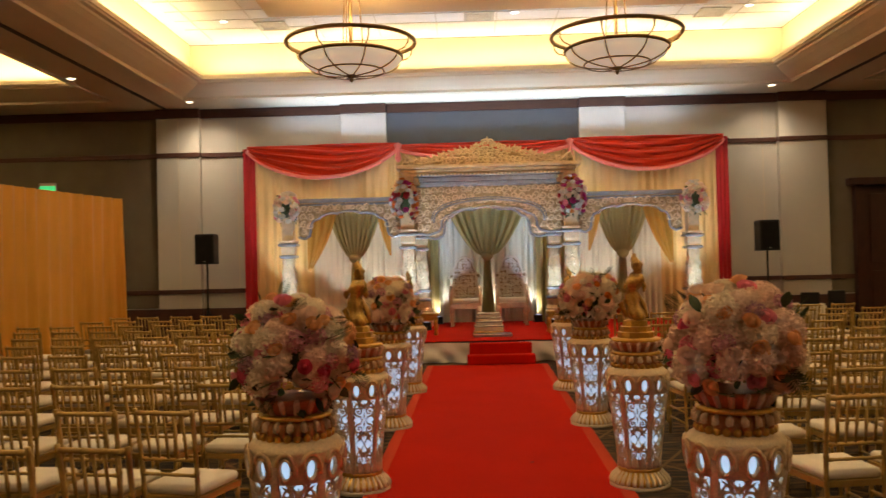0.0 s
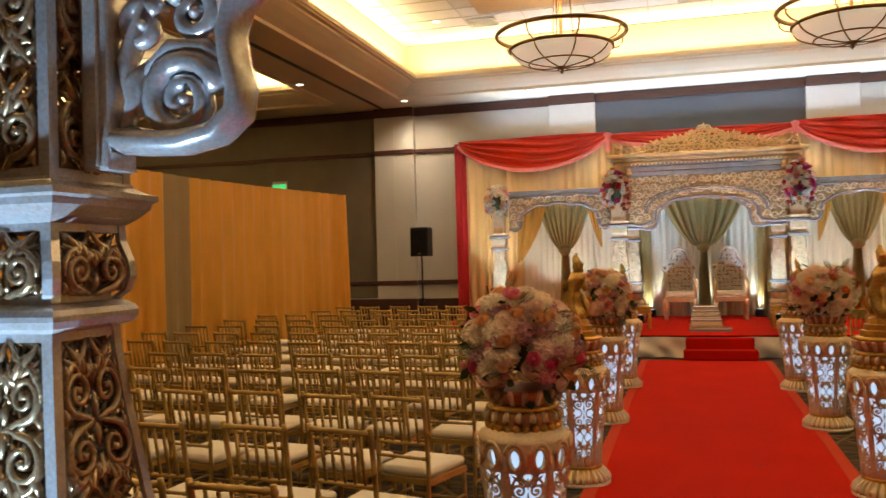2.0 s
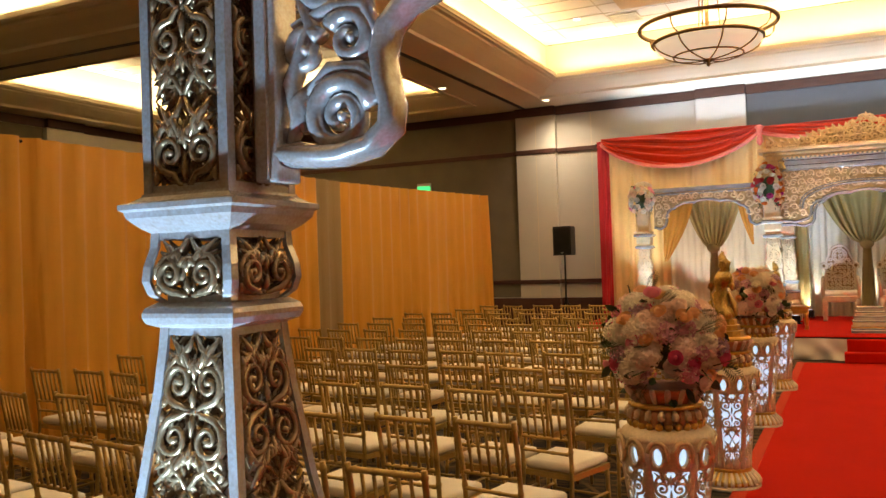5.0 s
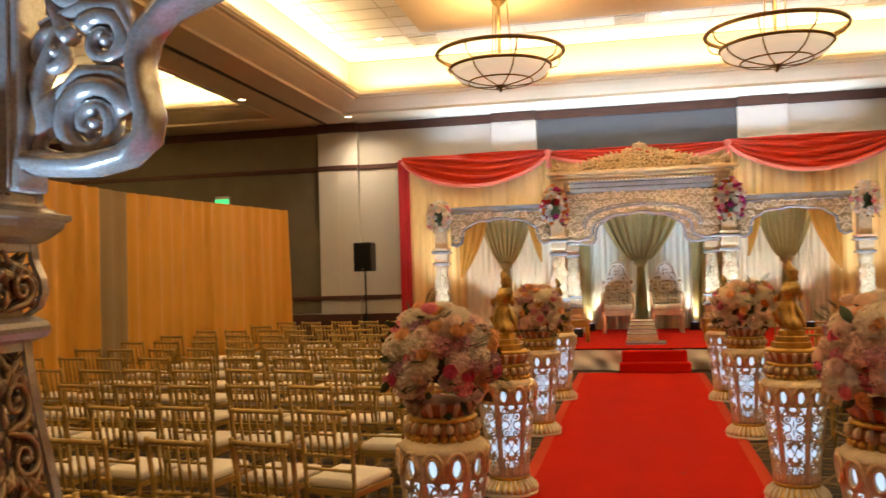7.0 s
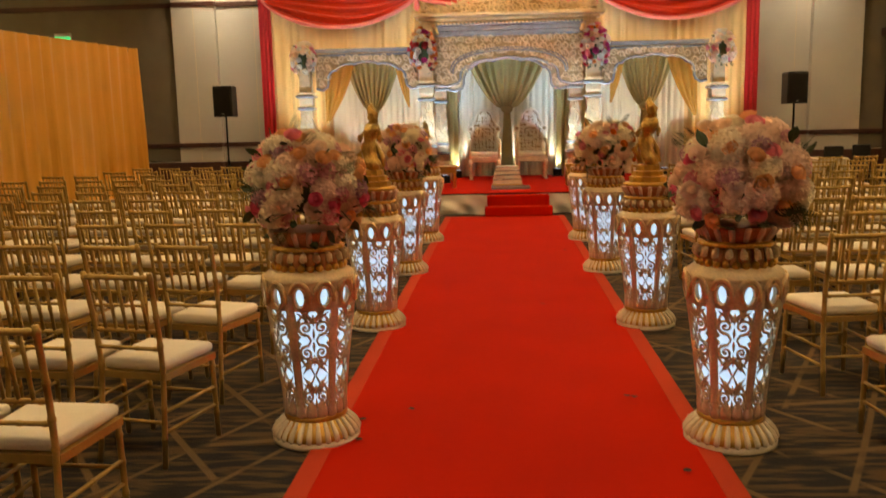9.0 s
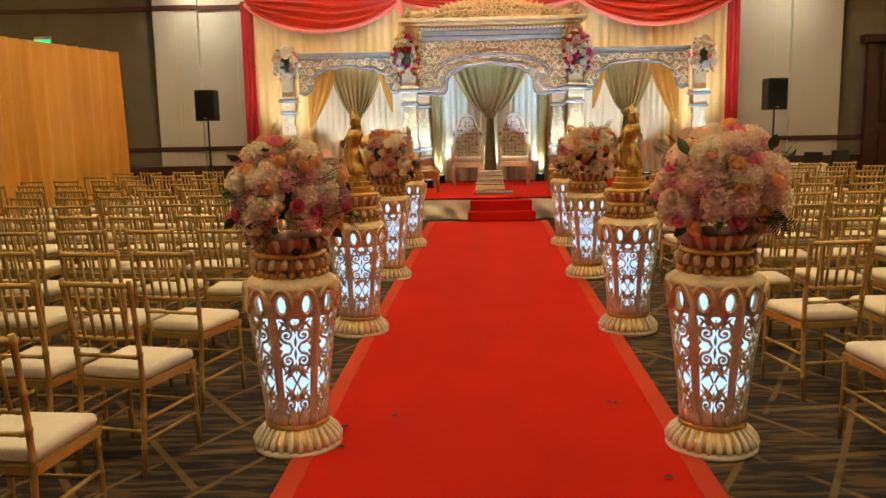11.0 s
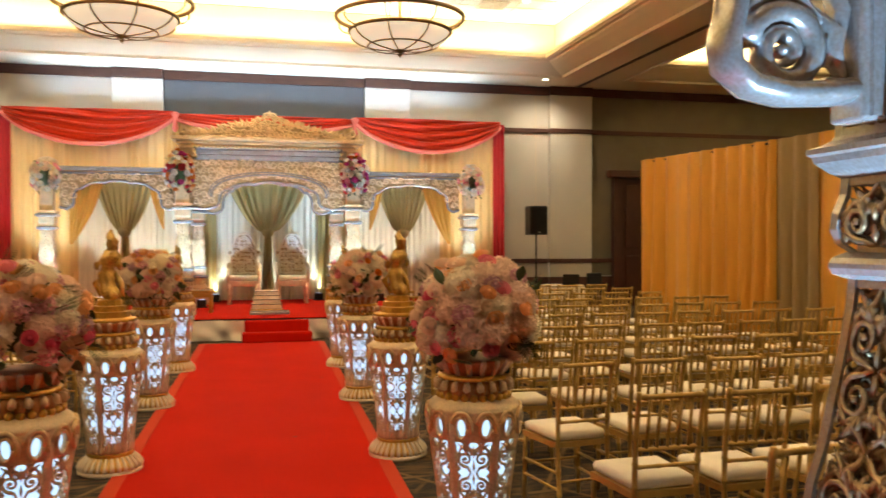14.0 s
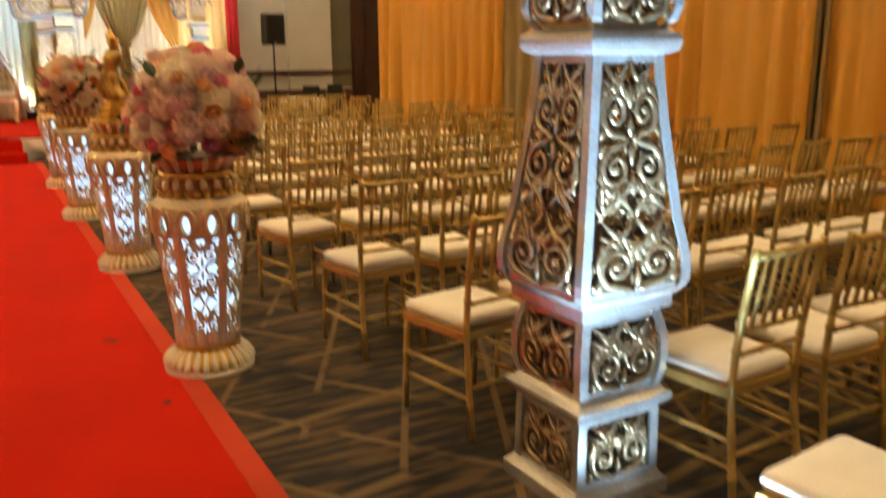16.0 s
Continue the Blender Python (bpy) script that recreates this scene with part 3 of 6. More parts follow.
def chandelier(x, y):
    c = thing("chandelier", "bronze bowl chandelier with lit alabaster panels under an open ring", "chandelier", pose(x, y, 0), "pair of chandeliers")
    R, zr, rb, zb, zbot = 1.06, 5.40, 0.84, 5.16, 4.86
    prof = [(rb * math.cos(a), zb - (zb - zbot) * math.sin(a)) for a in [math.pi / 2 * i / 8 for i in range(9)]]
    bowl = bmesh.new()
    segs = 32
    rings = [[bowl.verts.new((max(r, 0.02) * math.cos(2 * math.pi * i / segs), max(r, 0.02) * math.sin(2 * math.pi * i / segs), z)) for i in range(segs)] for r, z in prof]
    for a, b in zip(rings, rings[1:]):
        for i in range(segs):
            bowl.faces.new((a[i], a[(i + 1) % segs], b[(i + 1) % segs], b[i]))
    part("bowl", bowl, BOWL_GLASS, c, "lit alabaster glass bowl", True)
    for name, r, z, t in (("upper_ring", R, zr, 0.035), ("bowl_ring", rb, zb, 0.03), ("lower_ring", rb * 0.64, zb - 0.235, 0.016)):
        pts = [(r * math.cos(2 * math.pi * i / 48), r * math.sin(2 * math.pi * i / 48), z) for i in range(49)]
        part(name, tube(bmesh.new(), pts, t, 8), BRONZE, c, smooth=True)
    for k in range(8):
        a = 2 * math.pi * (k + 0.5) / 8
        pts = [((r + 0.012) * math.cos(a), (r + 0.012) * math.sin(a), z - 0.005) for r, z in prof]
        part("rib", tube(bmesh.new(), pts, 0.014, 6), BRONZE, c, smooth=True)
        q = [(R, zr), (R * 0.99, zr - 0.12), (R * 0.93, zr - 0.19), (rb, zb)]
        part("bracket", tube(bmesh.new(), [(r * math.cos(a), r * math.sin(a), z) for r, z in q], 0.014, 6), BRONZE, c, smooth=True)
    part("finial", lathe(bmesh.new(), [(0.005, 4.74), (0.035, 4.78), (0.02, 4.81), (0.09, 4.84), (0.10, 4.87), (0.02, 4.90)], 20), BRONZE, c, smooth=True)
    part("stem", lathe(bmesh.new(), [(0.03, 4.9), (0.03, 6.2), (0.11, 6.26), (0.16, 6.355)], 16), BRONZE, c, smooth=True)
    for k in range(3):
        a = 2 * math.pi * k / 3 + 0.3
        part("hanger", tube(bmesh.new(), [(0.14 * math.cos(a), 0.14 * math.sin(a), 6.34), (0.2 * math.cos(a), 0.2 * math.sin(a), 5.4), (0.22 * math.cos(a), 0.22 * math.sin(a), 5.0)], 0.012, 6), BRONZE, c)
        part("bulb", lathe(bmesh.new(), [(0.02, 4.98), (0.06, 5.02), (0.06, 5.08), (0.02, 5.13)], 12), BULB, c, "glowing bulb", True)
    d = bpy.data.lights.new("chandelier_lamp", "POINT")
    d.energy, d.color, d.shadow_soft_size = 120, WARM, 0.25
    new("chandelier_lamp", d).location = (x, y, 5.6)


chandelier(-2.01, 15.5)
chandelier(2.37, 15.5)

# ---- aisle carpet ----
AXIS = radians(-1.05)


def on_axis(y):
    """The x of the aisle's middle at y."""
    return -0.075 + (y - 5.1) * 0.0186


rug = thing("aisle_carpet", "long red aisle carpet with a lighter bound edge", "carpet", pose(on_axis(9.0), 9.0, 0, 0, 0, math.degrees(AXIS)))
rb = bmesh.new()
grid(rb, lambda u, v: Vector((-0.9 + 1.8 * u, -9.5 + 16.2 * v, 0.012 + 0.002 * noise.noise(Vector((u * 6, v * 40, 0))))), 12, 90)
part("carpet_sheet", rb, RED_RUG, rug)
for s in (-1, 1):
    part("binding", B(min(s * 0.897, s * 1.0), max(s * 0.897, s * 1.0), -9.5, 6.7, 0.001, 0.016, bevel=0.004), RED_EDGE, rug, "lighter red woven edge")
rng = random.Random(5)
for x, y in ((-0.61, 6.24), (-0.84, 5.79), (-0.86, 6.08), (0.66, 6.43), (0.72, 5.41), (0.773, 11.908), (0.3, 8.9), (0.62, 6.45)):
    bm = bmesh.new()
    grid(bm, lambda u, v: Vector(((u - 0.5) * 0.04 * math.sin(math.pi * (0.15 + 0.7 * v)), (v - 0.5) * 0.036, 0.004 + 0.012 * abs(u - 0.5))), 3, 3)
    p = tagged(part("fallen_leaf", bm, DRY_LEAF), "small dark dried leaf scrap lying on the carpet", "leaf", "fallen leaves")
    p.matrix_basis = pose(x, y, 0.017, 0, 0, rng.uniform(0, 360))

# ---- curtains ----


def curtain(bm, x0, x1, z0, z1, pleat=0.16, depth=0.05, y=0.0, seed=1, flare=0.0, nv=6, thick=0.012):
    """A hanging pleated cloth with front and back."""
    w = x1 - x0
    r = random.Random(seed)
    n = max(2, int(w / pleat))
    ph = [r.uniform(-0.5, 0.5) for _ in range(n + 2)]
    am = [r.choice((0.25, 0.5, 0.8, 1.5)) * r.uniform(0.8, 1.1) for _ in range(n + 2)]

    def f(u, v, off=0.0):
        k = u * n
        i = int(min(k, n - 1))
        a = am[i] * (1 - (k - i)) + am[i + 1] * (k - i)
        s = math.sin(2 * math.pi * k + ph[i] * (1 - (k - i)) + ph[i + 1] * (k - i))
        d = depth * a * (0.45 + 0.55 * (1 - v) + 0.1 * math.sin(3 * v + i))
        return Vector((x0 + w * u + 0.25 * pleat * math.cos(2 * math.pi * k) * (1 - v) * 0.3 + flare * (1 - v) * (u - 0.5), y + d * s + off, z0 + (z1 - z0) * v))
    grid(bm, f, n * 8, nv)
    grid(bm, lambda u, v: f(u, v, thick), n * 4, 2)
    return bm


def pipe_drape(name, pts, z1, mats, label, seed, side):
    """A line of pipe and drape panels along points of the plan."""
    for i, (a, b) in enumerate(zip(pts, pts[1:])):
        L = math.hypot(b[0] - a[0], b[1] - a[1])
        ang = math.degrees(math.atan2(b[1] - a[1], b[0] - a[0]))
        t = thing(name, label, "drape", pose(a[0], a[1], 0, 0, 0, ang), "pipe and drape panels")
        mat = mats[i % len(mats)]
        part("cloth", curtain(bmesh.new(), -0.03, L + 0.03, 0.02, z1, 0.27, 0.10, 0, seed + i, nv=8), mat, t, smooth=True)
        part("top_pipe", tube(bmesh.new(), [(0, side * 0.05, z1 - 0.035), (L, side * 0.05, z1 - 0.035)], 0.02, 8), BLACK_METAL, t)
        part("upright", tube(bmesh.new(), [(0, side * 0.12, 0), (0, side * 0.12, z1 - 0.03)], 0.02, 8), BLACK_METAL, t)
        part("base_plate", B(-0.15, 0.15, side * 0.12 - 0.15, side * 0.12 + 0.15, 0, 0.01), BLACK_METAL, t)
LABEL_GOLD = "tall amber gold pipe-and-drape curtain panel on the carpet"
left_line = [(-6.55, 17.0), (-7.0, 14.5), (-7.22, 12.6), (-7.2, 11.9), (-7.18, 9.6), (-7.15, 7.2), (-7.15, 4.8), (-7.15, 2.4), (-7.15, 0.0)]
pipe_drape("gold_drape_panel", left_line, 3.05, [GOLD_DRAPE, GOLD_DRAPE, GREY_DRAPE, GOLD_DRAPE, GOLD_DRAPE, GOLD_DRAPE, GOLD_DRAPE, GOLD_DRAPE], LABEL_GOLD, 3, -1)
right_line = [(6.42, 14.8), (6.85, 11.75), (6.92, 11.0), (7.1, 9.0), (7.28, 7.05), (7.35, 6.95), (7.4, 4.6), (7.4, 2.2), (7.4, 0.0)]
pipe_drape("gold_drape_panel", right_line, 3.05, [GOLD_DRAPE, GREY_DRAPE, GOLD_DRAPE, GOLD_DRAPE, GREY_DRAPE, GOLD_DRAPE, GOLD_DRAPE, GOLD_DRAPE], LABEL_GOLD, 23, 1)

# ---- stage ----
SX, ST, SY = 0.29, 0.37, 16.2
stage = thing("stage", "low red-carpeted stage with a gathered white skirt", "stage")
part("deck", B(SX - 5.4, SX + 5.4, SY, 21.2, 0.3, ST - 0.012), BLACK, stage, "dark stage deck")
part("red_carpet", B(SX - 5.4, SX + 5.4, SY - 0.012, 21.2, ST - 0.011, ST, bevel=0.004), RED_RUG, stage, "red carpet covering")
bm = bmesh.new()
def skirt_fold(u, v):
    """Loosely gathered satin: folds that lean and sag between the pins."""
    k = 10.8 * u
    sag = abs(math.sin(k * 2.1))
    d = 0.04 * math.sin(17 * k + 6 * v + 2.2 * math.sin(2.3 * k)) + 0.03 * math.sin(7.3 * k - 5 * v)
    return Vector((SX - 5.4 + k + 0.03 * math.sin(9 * k) * (1 - v), SY - 0.06 + d * (1.1 - v) - 0.03 * (1 - v), 0.008 + (ST - 0.03) * v - 0.012 * sag * v))


grid(bm, skirt_fold, 420, 7)
part("skirt", bm, SKIRT, stage, "gathered white satin skirt", True)
step = thing("stage_step", "red carpeted step in front of the stage", "step")
part("lower_tread", B(SX + 0.07 - 0.57, SX + 0.07 + 0.57, SY - 0.52, SY - 0.28, 0.014, 0.17, bevel=0.02), RED_RUG, step)
part("upper_tread", B(SX + 0.07 - 0.53, SX + 0.07 + 0.53, SY - 0.285, SY - 0.075, 0.014, 0.345, bevel=0.02), RED_RUG, step)

# backdrop: ivory drape with red swags and crimson sides
BY, BZ = 20.9, 4.40
back = thing("backdrop_drape", "tall ivory pleated backdrop curtain on a pipe frame", "drape")
for i in range(8):
    w = 10.7 / 8
    part("cloth", curtain(bmesh.new(), SX - 5.35 + i * w, SX - 5.35 + (i + 1) * w + 0.02, 0.02, BZ, 0.17, 0.06, BY, 40 + i, nv=5), IVORY_DRAPE, back, smooth=True)
part("top_pipe", tube(bmesh.new(), [(SX - 5.6, BY, BZ), (SX + 5.6, BY, BZ)], 0.025, 8), BLACK_METAL, back)
for s in (-1, 1):
    side = thing("crimson_side_drape", "narrow crimson curtain at the edge of the backdrop", "drape", None, "crimson side curtains")
    x = SX + s * 5.40
    part("cloth", curtain(bmesh.new(), x - 0.14, x + 0.14, 0.02, BZ + 0.05, 0.09, 0.035, BY - 0.12, 60 + s, nv=5), PINK_DRAPE, side, smooth=True)


def swag(x0, x1, ztop, sag, y, seed):
    r = random.Random(seed)

    def f(u, v):
        x = x0 + (x1 - x0) * u
        arc = 1 - (2 * u - 1) ** 2
        arc = arc ** 0.8 if arc > 0 else 0
        z = ztop - 0.04 * arc * v - sag * arc * v - 0.12 * v * (1 - arc)
        fold = (0.045 * math.sin(v * 24 + 1.6 * math.sin(u * 5 + seed)) + 0.02 * math.sin(v * 51 + 3 * math.sin(u * 7))) * (0.3 + arc)
        return Vector((x, y - 0.05 - 0.16 * arc * v ** 1.5 + fold + 0.02 * math.sin(u * 40 + v * 5) * (1 - arc), z))
    bm = grid(bmesh.new(), f, 48, 40)
    t = thing("swag_drape", "coral red swag draped along the top of the backdrop", "drape", None, "red swags")
    ob = part("cloth", bm, RED_DRAPE, t, smooth=True)
    so = ob.modifiers.new("thickness", "SOLIDIFY")
    so.thickness = 0.008
    hem = [f(i / 48, 1.0) + Vector((0, -0.01, 0)) for i in range(49)]
    part("hem", tube(bmesh.new(), hem, 0.046, 6), HEM_PINK, t, "rolled pink-red hem", True)
    return t


swag(SX - 5.42, SX - 1.95, BZ + 0.10, 0.74, BY - 0.14, 1)
swag(SX - 1.95, SX + 1.95, BZ + 0.06, 0.36, BY - 0.12, 2)
swag(SX + 1.95, SX + 5.42, BZ + 0.10, 0.74, BY - 0.14, 3)
for s in (-1, 1):
    kn = thing("swag_knot", "gathered coral fabric knot between the swags", "fabric knot", pose(SX + s * 1.95, BY - 0.25, BZ - 0.02), "swag knots")
    part("knot", lathe(bmesh.new(), [(0.02, -0.34), (0.07, -0.27), (0.04, -0.08), (0.06, 0.0), (0.09, 0.06), (0.03, 0.10)], 16, 8, 0.25), HEM_PINK, kn, smooth=True)


def tied_curtain(x, y, ztop, zknot, wtop, z0, seed, mat, name, label):
    """A curtain gathered to a knot, with a narrow tail below."""
    def width(z):
        if z >= zknot:
            k = (z - zknot) / (ztop - zknot)
            return 0.06 + (wtop - 0.06) * k ** 0.58
        k = (zknot - z) / (zknot - z0)
        return 0.05 + 0.09 * k ** 0.6
    bm = bmesh.new()

    def f(u, v):
        z = z0 + (ztop - z0) * v
        w = width(z)
        return Vector((x + (2 * u - 1) * w, y + 0.05 * math.sin(u * 2 * math.pi * 9 + 0.6 + 0.9 * math.sin(5 * u)) * (0.3 + min(1, w)) * (0.8 + 0.3 * math.sin(11 * u)) + (0.12 * math.sin(math.pi * u) if z < zknot else 0.05) * -1, z))
    grid(bm, f, 120, 36)
    t = thing(name, label, "drape", None, "tied curtains")
    part("cloth", bm, mat, t, smooth=True).modifiers.new("thickness", "SOLIDIFY").thickness = 0.006
    part("knot", lathe(bmesh.new(), [(0.05, -0.09), (0.12, -0.03), (0.12, 0.04), (0.06, 0.1)], 16, 8, 0.2), mat, t, "gathered fabric tie", True).location = (x, y - 0.08, zknot)


# white sheers behind the thrones, then olive curtains tied in the three arches, amber ones at the sides
for x0, x1, zt in ((SX - 1.55, SX + 1.55, 3.42), (SX - 3.9, SX - 1.8, 3.04), (SX + 1.8, SX + 3.9, 3.04)):
    t = thing("white_sheer", "white pleated sheer curtain hung inside the stage arch", "drape", None, "white sheers")
    part("cloth", curtain(bmesh.new(), x0, x1, ST + 0.01, zt, 0.13, 0.04, 20.55, 70 + int(x0 * 3), nv=4), WHITE_DRAPE, t, smooth=True)
tied_curtain(SX + 0.0, 20.2, 3.3, 1.84, 1.04, ST + 0.01, 1, OLIVE_DRAPE, "olive_curtain", "olive green curtain tied in the middle of the stage arch")
tied_curtain(SX - 2.84, 19.6, 3.12, 1.85, 0.66, ST + 0.01, 2, OLIVE_DRAPE, "olive_curtain", "olive green curtain tied in the middle of the side arch")
tied_curtain(SX + 2.86, 19.6, 3.12, 1.83, 0.66, ST + 0.01, 3, OLIVE_DRAPE, "olive_curtain", "olive green curtain tied in the middle of the side arch")
for s in (-1, 1):
    t = thing("olive_side_curtain", "narrow straight olive curtain beside the stage column", "drape", None, "olive side curtains")
    part("cloth", curtain(bmesh.new(), SX + s * 1.22 - 0.14, SX + s * 1.22 + 0.14, ST + 0.01, 3.4, 0.1, 0.035, 20.35, 80 + s, nv=4), OLIVE_DRAPE, t, smooth=True)
    for x_out, z_tie in ((SX + s * 3.62, 1.62), (SX + s * 1.95, 1.9)):
        bm = bmesh.new()
        inner = SX + s * 3.0 if abs(x_out - SX) > 3 else SX + s * 2.25

        def amber(u, v, a=x_out, b=inner, zt=z_tie):
            top = a + (b - a) * u
            bot = a + (b - a) * 0.10 * u
            k = (1 - v) ** 1.7
            return Vector((top * (1 - k) + bot * k, 18.29 + 0.02 * math.sin(u * 22), 3.0 - (3.0 - zt) * (1 - v)))
        grid(bm, amber, 30, 16)
        t = thing("amber_curtain", "amber sheer curtain swept to the side of the arch", "drape", None, "amber curtains")
        part("cloth", bm, ORANGE_DRAPE, t, smooth=True).modifiers.new("thickness", "SOLIDIFY").thickness = 0.006

# ---- carved columns ----


def face_maps(half):
    """Four faces of a square body whose half width at height z is half(z)."""
    out = []
    for k in range(4):
        c, s = math.cos(k * math.pi / 2), math.sin(k * math.pi / 2)

        def f(u, v, c=c, s=s):
            w = half(v)
            x, y = u * w, -w
            return Vector((x * c - y * s, x * s + y * c, v)), Vector((s, -c, 0))
        out.append(f)
    return out


def lerp_profile(prof):
    def half(z):
        for (w0, z0), (w1, z1) in zip(prof, prof[1:]):
            if z0 <= z <= z1:
                return w0 + (w1 - w0) * (z - z0) / (z1 - z0)
        return prof[0][0] if z < prof[0][1] else prof[-1][0]
    return half


def open_block(name, prof, cell, thick, post, parent, mat, seed, sides=6, dense=0):
    """A hollow carved block: four corner posts, rails, and pierced scrollwork on its four faces."""
    half = lerp_profile(prof)
    zb, zt = prof[0][1], prof[-1][1]
    frame = bmesh.new()
    n = max(2, len(prof) * 2)
    zs = sorted({z for _, z in prof} | {zb + (zt - zb) * i / n for i in range(n + 1)})
    for sx in (-1, 1):
        for sy in (-1, 1):
            rings = []
            for z in zs:
                w = half(z)
                o = [(w, w), (w - post, w), (w - post, w - post * 0.35), (w - post * 0.35, w - post * 0.35), (w - post * 0.35, w - post), (w, w - post)]
                rings.append([frame.verts.new((sx * a, sy * b, z)) for a, b in o])
            for a, b in zip(rings, rings[1:]):
                for i in range(6):
                    frame.faces.new((a[i], a[(i + 1) % 6], b[(i + 1) % 6], b[i]))
    for z0, z1 in ((zb, zb + post * 0.7), (zt - post * 0.7, zt)):
        w = half(z0)
        w = min(half(z0), half(z1)) - 0.004
        e, p = w - post * 0.9, post * 0.3
        for a in ((-e, e, -w, -w + p), (-e, e, w - p, w), (-w, -w + p, -e, e), (w - p, w, -e, e)):
            box(frame, a[0], a[1], a[2], a[3], z0, z1)
    fr = part(name, frame, mat, parent)
    rng2 = random.Random(seed)
    for f in face_maps(lambda z: half(z) - post * 0.12):
        bm = bmesh.new()
        wmid = half((zb + zt) / 2)
        inner = 2 * (wmid - post) / wmid
        lines = vine(inner * wmid, zt - zb - post * 1.2, cell, thick, rng2)
        carve(bm, [([(u / wmid, zb + post * 0.6 + v) for u, v in p], r) for p, r in lines], f, sides, 0.9)
        back = vine(inner * wmid, zt - zb - post * 1.2, cell * 0.74, thick * 1.05, rng2)
        carve(bm, [([(u / wmid * 0.98, zb + post * 0.6 + v) for u, v in p], r) for p, r in back], lambda u, v, f=f: (f(u, v)[0] - f(u, v)[1] * post * 0.75, f(u, v)[1]), 5, 0.7)
        part("carved_panel", bm, SILVER_GILT, fr, "pierced scrollwork panel", True)
    return fr


def moulded(name, prof, parent, mat):
    bm = square_body(bmesh.new(), prof)
    return part(name, bm, mat, parent)


def gate_column(x, y):
    c = thing("carved_column", "silver and gold pierced scrollwork gate column on a square base", "column", pose(x, y, 0), "gate columns")
    moulded("plinth", [(0.215, 0), (0.215, 0.05), (0.195, 0.07), (0.19, 0.08)], c, SILVER)
    open_block("base_block", [(0.186, 0.08), (0.182, 0.34)], 0.24, 0.012, 0.036, c, SILVER, 1)
    moulded("base_cap", [(0.185, 0.338), (0.205, 0.352), (0.214, 0.37), (0.214, 0.385), (0.19, 0.40), (0.182, 0.415)], c, SILVER)
    open_block("bulb_block", [(0.18, 0.415), (0.19, 0.44), (0.198, 0.50), (0.198, 0.58), (0.185, 0.65), (0.172, 0.69)], 0.27, 0.013, 0.036, c, SILVER, 2)
    moulded("bulb_cap", [(0.175, 0.69), (0.20, 0.705), (0.20, 0.745), (0.212, 0.76), (0.225, 0.775)], c, SILVER)
    open_block("shaft", [(0.225, 0.775), (0.238, 0.80), (0.241, 0.84), (0.235, 0.90), (0.212, 1.02), (0.188, 1.2), (0.168, 1.35), (0.155, 1.48), (0.150, 1.555)], 0.26, 0.0125, 0.036, c, SILVER, 3)
    moulded("neck_ring", [(0.15, 1.555), (0.182, 1.57), (0.19, 1.59), (0.19, 1.605), (0.183, 1.622), (0.155, 1.64)], c, SILVER)
    open_block("capital_block", [(0.15, 1.64), (0.176, 1.665), (0.188, 1.71), (0.184, 1.76), (0.168, 1.82), (0.165, 1.87)], 0.23, 0.0125, 0.034, c, SILVER, 4)
    moulded("capital", [(0.165, 1.87), (0.192, 1.89), (0.220, 1.92), (0.225, 1.94), (0.238, 1.948), (0.238, 1.965), (0.212, 1.972), (0.185, 1.99), (0.182, 2.0)], c, SILVER)
    open_block("upper_shaft", [(0.178, 2.0), (0.178, 3.2)], 0.30, 0.0125, 0.036, c, SILVER, 5)
    moulded("upper_cap", [(0.178, 3.2), (0.235, 3.26), (0.235, 3.32), (0.18, 3.34)], c, SILVER)
    return c


GXL, GXR, GY = -2.175, 1.915, 3.92
gate_column(GXL, GY)
gate_column(GXR, GY)
